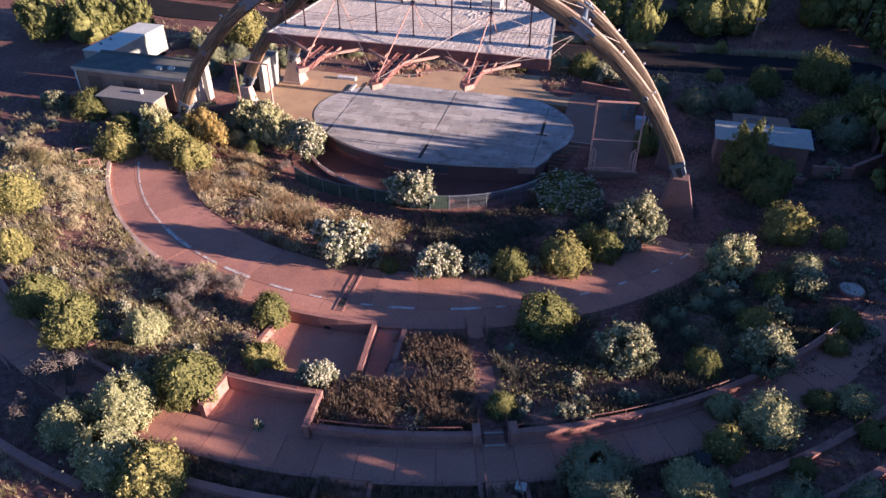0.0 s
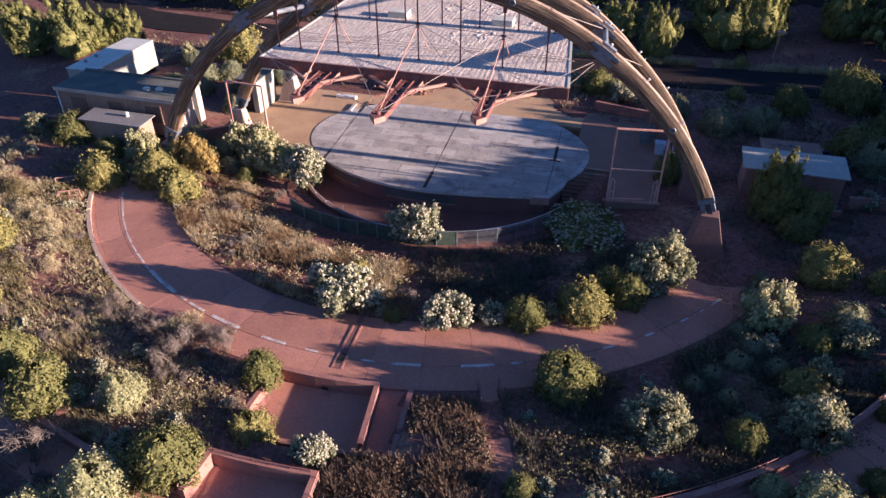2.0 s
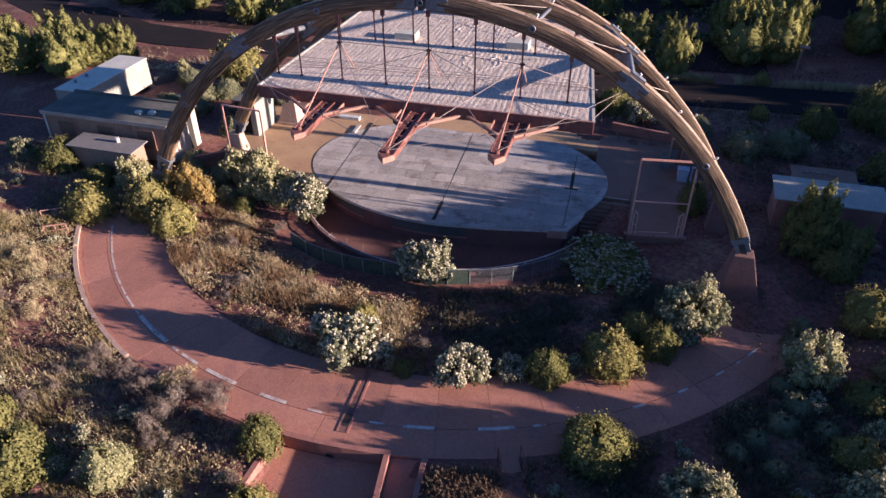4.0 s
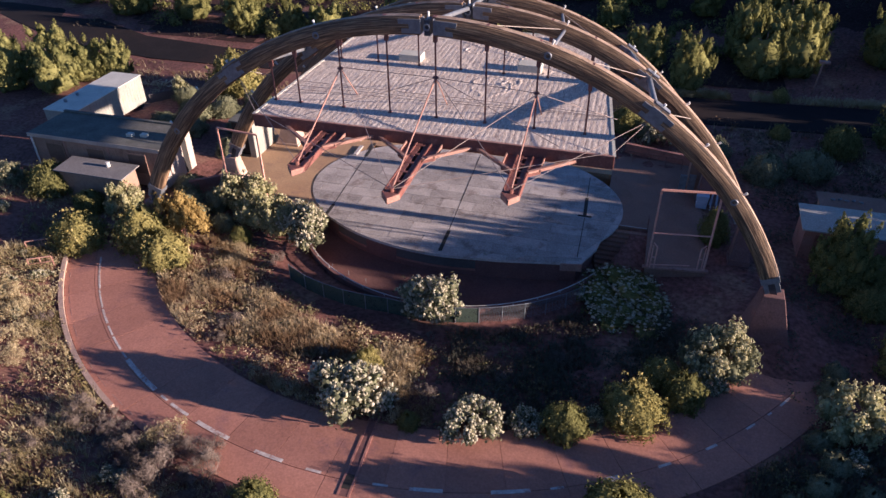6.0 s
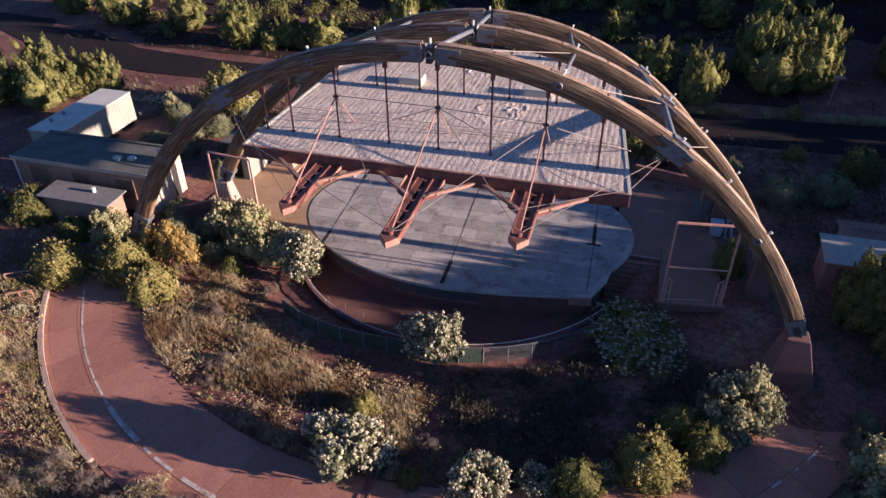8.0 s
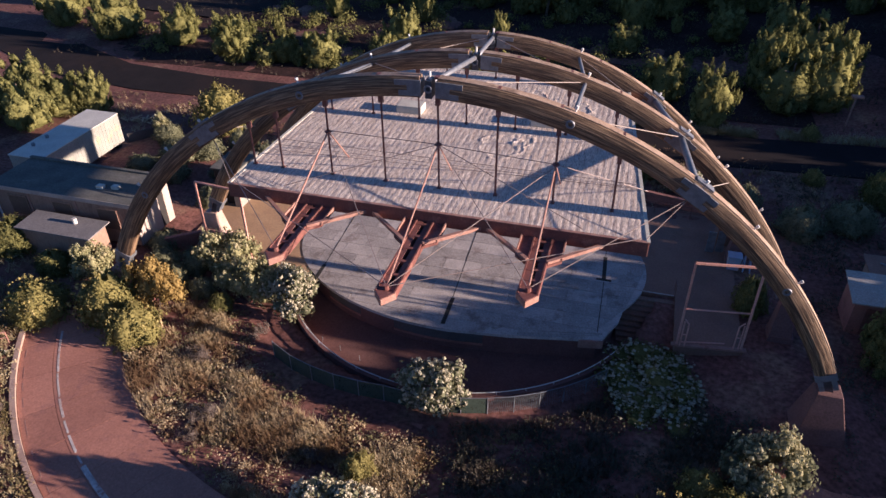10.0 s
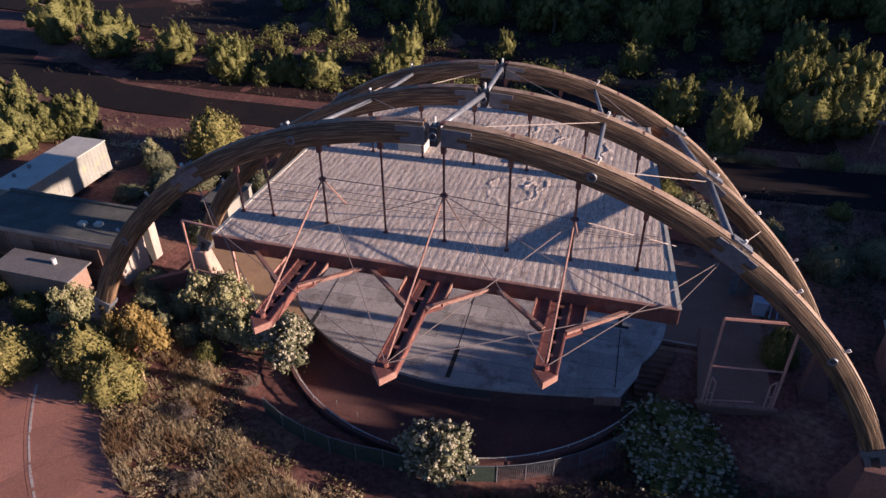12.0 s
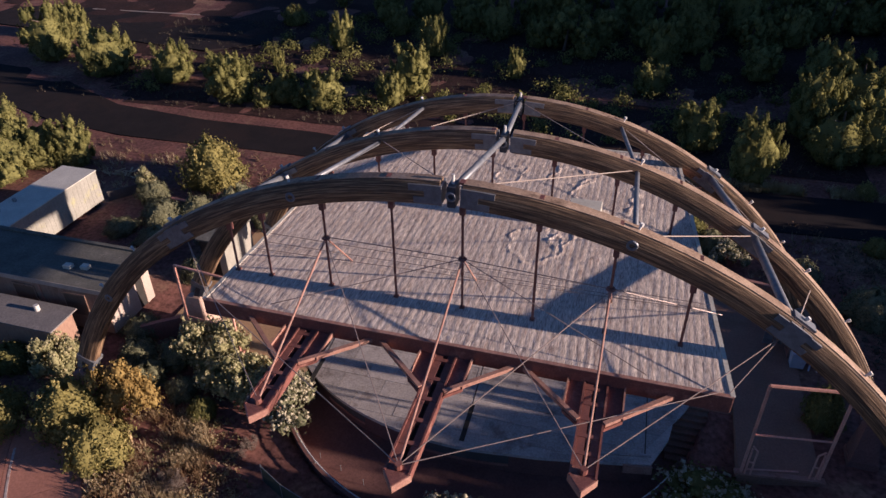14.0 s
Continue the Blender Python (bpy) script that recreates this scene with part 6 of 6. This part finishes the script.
def shade_width(x, y):
    """Width of a tree whose top keeps to the even skyline set to shade the southern ground."""
    top = float(np.interp(y, [15, 17.5, 19.5, 22, 24, 27, 30, 34.5, 36.5, 41, 44, 47], [4.8, 4.7, 4.2, 2.9, 1.1, 1.0, 1.7, 1.7, 0.5, 0.3, 0.6, 1.6])) + 0.187 * (x - 10)
    return (top - ground_z(x, y)) / 1.17


def shade_belt_width(x, y):
    return shade_width(x, y) if y < 47 else float(np.interp(y, [47, 62], [5.0, 5.2]))


east = [(x, y, shade_belt_width(x, y) * rng.uniform(0.9, 1.03)) for x, y in shade_belt] + [(28.0, 49.2, 7.2), (29.5, 51.0, 7.2), (27.5, 50.2, 6.6)] + [(25 + 1.5 * (k % 2), 62.5 + 1.6 * k, 5.2) for k in range(5)] + [(x, y, min(w, shade_width(x, y)) if y < 47 else w) for x, y, w in east]
east = [p for p in east if p[2] > 1.6]
east = [(24 + 7 * rng.random(), 83 + 1.5 * k, rng.uniform(4.2, 5.0) if k < 2 or k > 13 else 4.5) for k in range(28)] + east
east = [(rng.uniform(33, 50), y + rng.uniform(-1, 1), rng.uniform(5.2, 6.2)) for y in range(82, 120, 2) if not 86 < y < 104] + east
forest("wood", east[:300], "unseen juniper wood added on the east rise to shade the amphitheatre", 82, 260, 0.1, 16)


def tufts(name, spots, mat, h, blades, spread, label, category, seed):
    """Dry grass: fans of narrow blades, all in one mesh."""
    rng = np.random.default_rng(seed)
    p = np.repeat(np.array(spots), blades, 0)
    n = len(p)
    a = rng.uniform(0, 2 * np.pi, n)
    lean = rng.uniform(0.1, 1.0, n) * spread
    hh = h * rng.uniform(0.5, 1.2, n) * np.repeat(rng.uniform(0.6, 1.3, len(spots)), blades)
    base = p + np.stack([np.cos(a), np.sin(a), np.zeros(n)], 1) * (0.07 * rng.random(n))[:, None]
    tip = base + np.stack([np.cos(a) * lean * hh, np.sin(a) * lean * hh, hh], 1)
    side = np.stack([-np.sin(a), np.cos(a), np.zeros(n)], 1) * (0.006 + 0.01 * rng.random(n))[:, None]
    v = np.stack([base - side, base + side, tip + side * 0.7, tip - side * 0.7], 1).reshape(-1, 3)
    return tagged(new(name, card_mesh(name, v, mat)), label, category, kind="stuff")


def scatter(seed, n, inside):
    rng = random.Random(seed)
    out = []
    while len(out) < n:
        q = inside(rng)
        if q and noise.noise(Vector((q[0] * 0.35, q[1] * 0.35, seed))) > rng.uniform(-0.22, 0.32):
            out.append((q[0], q[1], ground_z(*q) - 0.02))
    return out


def zone(r0, r1, a0, a1):
    return lambda g: pol(math.sqrt(g.uniform(r0 * r0, r1 * r1)), g.uniform(a0, a1))


tufts("dry_grass", scatter(1, 2678, zone(16.6, 22.6, -150, -84)), STRAW, 0.42, 14, 0.8, "tall tan dry grass in the bowl", "grass", 1)
tufts("dry_grass", scatter(2, 1607, zone(14.2, 22.8, -78, -34)), SHADE_WEED, 0.4, 12, 0.8, "dry grass and weeds in the bowl, darkened for shade", "grass", 2)
tufts("dry_grass", scatter(3, 2356, zone(28.6, 36.4, -152, -94)), BUNCH, 0.36, 13, 1.0, "pale bunch grass on the slope beside the road", "grass", 3)
tufts("dry_stalks", scatter(4, 800, zone(28.9, 36.3, -78.0, -71.4)), STALK, 0.45, 12, 0.9, "reddish dry stalks filling a planting bed", "weeds", 4)
tufts("dry_stalks", scatter(5, 2592, zone(28.6, 36.4, -69.2, -36)), SHADE_WEED, 0.4, 12, 0.9, "dry weeds on the slope, darkened for its shade", "weeds", 5)
tufts("dry_stalks", scatter(6, 450, zone(33.2, 36.4, -83.8, -78)), STALK, 0.42, 13, 0.7, "reddish dry stalks beside the niche", "weeds", 6)
tufts("dry_grass", scatter(7, 1872, zone(39.2, 40.4, -97, -42)), STALK, 0.3, 11, 0.9, "low dry grass in the narrow planting bed", "grass", 7)
tufts("dry_grass", scatter(8, 1874, zone(40.9, 52, -125, -40)), BUNCH, 0.35, 11, 1.0, "dry grass beyond the outer kerb", "grass", 8)
tufts("dry_grass", scatter(9, 1874, lambda g: (g.uniform(-70, -41), g.uniform(26, 49))), BUNCH, 0.36, 11, 1.0, "pale bunch grass on the open ground", "grass", 9)
tufts("dry_grass", scatter(10, 1607, lambda g: (g.uniform(7, 26), g.uniform(30, 74))), SHADE_WEED, 0.38, 11, 1.0, "weeds on the right-hand ground, darkened for its shade", "grass", 10)
tufts("dry_grass", scatter(11, 2448, lambda g: (g.uniform(-70, 40), g.uniform(66, 74))), STRAW, 0.36, 10, 0.9, "dry grass along the rear road", "grass", 11)
tufts("dry_grass", scatter(13, 2400, lambda g: (lambda x: (x, 80.2 + 0.09 * max(0, x) + g.uniform(0, 1.4)))(g.uniform(-12, 45))), BUNCH, 0.5, 10, 0.9, "pale grass along the road's far edge", "grass", 13)
tufts("dry_grass", scatter(12, 2736, lambda g: (g.uniform(-75, 30), g.uniform(84, 116))), SHADE_WEED, 0.4, 9, 0.9, "dry grass under the trees, darkened for their shade", "grass", 12)
def herbs(spots, mat, lo, hi, label, seed, n=16, size=0.042):
    """Low dry herbs: small rounded tangles of leaves, all in one mesh."""
    rng = np.random.default_rng(seed)
    r = rng.uniform(lo, hi, len(spots)) * rng.uniform(0.6, 1.0, len(spots))
    p = np.array(spots) + np.stack([0 * r, 0 * r, 0.45 * r], 1)
    return tagged(new("dry_herbs", card_mesh("dry_herbs", cards(rng, p, r, n * len(spots), size, (1, 1, 0.8)), mat)), label, "herbs", kind="stuff")


herbs(scatter(31, 1500, zone(15.6, 22.5, -150, -80)), STRAW, 0.14, 0.42, "tan dry herbs in the bowl", 31)
herbs(scatter(32, 700, zone(15.2, 22.5, -150, -60)), DULL_HERB, 0.15, 0.45, "grey-green low herbs in the bowl", 32)
herbs(scatter(33, 1300, zone(14.2, 22.6, -80, -30)), SHADE_WEED, 0.15, 0.45, "dry herbs in the bowl, darkened for shade", 33)
herbs(scatter(34, 1300, zone(28.3, 36.4, -152, -94)), BUNCH, 0.15, 0.45, "pale dry herbs on the slope", 34)
herbs(scatter(35, 420, zone(28.2, 36.4, -152, -94)), STALK, 0.2, 0.6, "dark twiggy scrub on the slope", 35)
herbs(scatter(36, 260, zone(28.5, 36.4, -152, -94)), DULL_HERB, 0.2, 0.55, "grey-green scrub on the slope", 36)
herbs(scatter(37, 800, zone(28.5, 36.3, -69, -36)), DULL_HERB, 0.2, 0.55, "grey-green scrub on the shaded slope", 37)
herbs(scatter(38, 900, lambda g: (g.uniform(-70, -41), g.uniform(26, 49))), DULL_HERB, 0.2, 0.6, "grey-green scrub on the open ground", 38)
herbs(scatter(39, 2400, lambda g: (g.uniform(5, 26), g.uniform(30, 74))), SHADE_WEED, 0.2, 0.6, "grey-green scrub on the right-hand ground, darkened for its shade", 39)
herbs(scatter(42, 420, zone(28.9, 36.3, -78.0, -71.4)), STALK, 0.2, 0.5, "reddish dry herbs filling a planting bed", 42)
herbs(scatter(43, 130, zone(28.9, 36.3, -78.0, -71.4)), BUNCH, 0.15, 0.35, "pale dry herbs in a planting bed", 43)
herbs(scatter(44, 260, zone(33.2, 36.4, -83.8, -78)), STALK, 0.2, 0.5, "reddish dry herbs beside the niche", 44)
herbs(scatter(40, 700, zone(40.9, 52, -125, -40)), STALK, 0.2, 0.5, "dark scrub beyond the outer kerb", 40)
herbs(scatter(41, 600, lambda g: (g.uniform(-60, 20), g.uniform(68, 76))), STALK, 0.15, 0.45, "dry scrub beside the rear road", 41)
herbs(SCRUB, NEEDLE, 0.7, 1.5, "dark scrub under the trees behind the road", 45, 150, 0.085)
# low grey scrub between the bushes
low = [shrub(s, SAGE, BLOSSOM, 420, 260, "small grey scrub plant", "small scrub", 0.7, 0.09, m=14) for s in (61, 62)]
dead = [shrub(s, TWIG, None, 2000, 0, "dead grey-brown bush of bare twigs", "dead bushes", 0.7, 0.11, m=16, slim=0.05, heart=False) for s in (63, 64)]
lows = [p[:2] for p in scatter(21, 26, zone(28.9, 36.0, -150, -95))] + [p[:2] for p in scatter(22, 22, zone(29, 36, -68.5, -38))] + [p[:2] for p in scatter(23, 14, lambda g: (g.uniform(-64, -42), g.uniform(28, 48)))] + [p[:2] for p in scatter(24, 20, lambda g: (g.uniform(8, 26), g.uniform(34, 70)))]
rng = random.Random(3)
set_out(low, [(x, y, w, 0.45 * w) for x, y, w in ((*p, rng.uniform(0.6, 1.4)) for p in lows)], 0.9)
deads = [p[:2] for p in scatter(25, 22, zone(29, 36.2, -140, -94))] + [p[:2] for p in scatter(26, 14, zone(14.6, 22, -140, -40))]
set_out(dead, [(-26.0, 18.5, 3.8, 2.4), (-26.1, 16.4, 2.5, 1.6), (-23.2, 26.7, 3.1, 1.9), (-21.7, 27.8, 2.4, 1.5), (-25.9, 27.7, 2.1, 1.3), (-29.4, 29.2, 2.2, 1.4), (-24.6, 28.9, 2.4, 1.2), (-22.6, 29.2, 2.0, 1.0), (-27.6, 29.6, 2.2, 1.0)] + [(x, y, w, 0.45 * w) for x, y, w in ((*p, rng.uniform(0.8, 1.8)) for p in deads)], 0.9)


# ---- paving slabs, paint and stage boards ----
step = 6.2
k = 0
for i in range(20):
    a = -152 + step * i
    if a + step > -27.5:
        break
    part("slab", Build().ring(22.72, 26.33, a + 0.022, a + step - 0.022, -1.5, ROAD_Z + random.uniform(-0.004, 0.004), 1.6), RED_CONCRETE, road)
    part("slab", Build().ring(26.36, 28.14, a + 0.022, a + step - 0.022, -1.5, ROAD_Z + random.uniform(-0.004, 0.004), 1.6), RED_CONCRETE, road)
rng = random.Random(17)
DASHES = ((-147.5, -139.3, 0.12), (-139.0, -134.6, 0.1), (-134.2, -130.8, 0.13), (-130.2, -128.0, 0.1), (-127.6, -124.6, 0.12), (-124.0, -122.6, 0.1), (-122.2, -115.0, 0.26), (-113.6, -112.4, 0.12), (-111.6, -108.6, 0.16),
          (-107.0, -102.2, 0.22), (-98.6, -95.1, 0.2), (-92.3, -90.6, 0.14), (-85.0, -83.4, 0.12), (-81.2, -77.8, 0.2), (-73.0, -69.0, 0.2), (-67.0, -65.6, 0.12), (-61.2, -59.7, 0.3), (-55.2, -53.7, 0.14), (-49.2, -47.7, 0.14), (-43.3, -41.9, 0.12), (-39.6, -39.0, 0.1), (-37.3, -35.3, 0.12), (-34.4, -29.5, 0.12))
for a0, a1, w in DASHES:
    r = 26.22 + 0.0035 * (a0 + 100)
    part("painted_dash", Build().ring(r - w / 2, r + w / 2, a0, a1, ROAD_Z - 0.02, ROAD_Z + 0.008, 1.5), PAINT, road, "worn white paint stroke")
a = -149.0
while a < -106:
    ln = rng.uniform(0.8, 2.6)
    part("painted_edge", Build().ring(27.82, 27.82 + rng.uniform(0.03, 0.08), a, a + ln, ROAD_Z - 0.02, ROAD_Z + 0.006, 1.5), PALE_OXIDE, road, "faded pale edge line")
    a += ln + rng.uniform(0.6, 2.4)
for i in range(34):
    a = -125 + 2.8 * i
    part("slab", Build().ring(36.82, 38.98, a + 0.025, a + 2.775, -1.3, PATH_Z + random.uniform(-0.004, 0.004), 1.5), RED_CONCRETE, lower_path)

oval = deck_outline(0.02, 72)


def clip(poly, hull):
    """A polygon cut to a convex outline."""
    for i in range(len(hull)):
        p, q = hull[i], hull[(i + 1) % len(hull)]
        ex, ey = q[0] - p[0], q[1] - p[1]
        if abs(ex) + abs(ey) < 1e-6:
            continue
        out = []
        for j in range(len(poly)):
            s, e = poly[j], poly[(j + 1) % len(poly)]
            ds, de = ex * (s[1] - p[1]) - ey * (s[0] - p[0]), ex * (e[1] - p[1]) - ey * (e[0] - p[0])
            if ds >= 0:
                out.append(s)
            if (ds >= 0) != (de >= 0):
                u = ds / (ds - de)
                out.append((s[0] + (e[0] - s[0]) * u, s[1] + (e[1] - s[1]) * u))
        poly = out
        if len(poly) < 3:
            return []
    return poly


for j in range(13):
    for i in range(-1, 12):
        x, y = SX - 12.2 + 2.44 * i + (1.22 if j % 2 else 0), 47.9 + 1.22 * j
        g = 0.012
        q = clip([(x + g, y + g), (x + 2.44 - g, y + g), (x + 2.44 - g, y + 1.22 - g), (x + g, y + 1.22 - g)], oval)
        if len(q) > 2:
            part("board", Build().prism(q, DECK_Z - 0.035, DECK_Z + random.uniform(-0.006, 0.004)), PLYWOOD, stage)
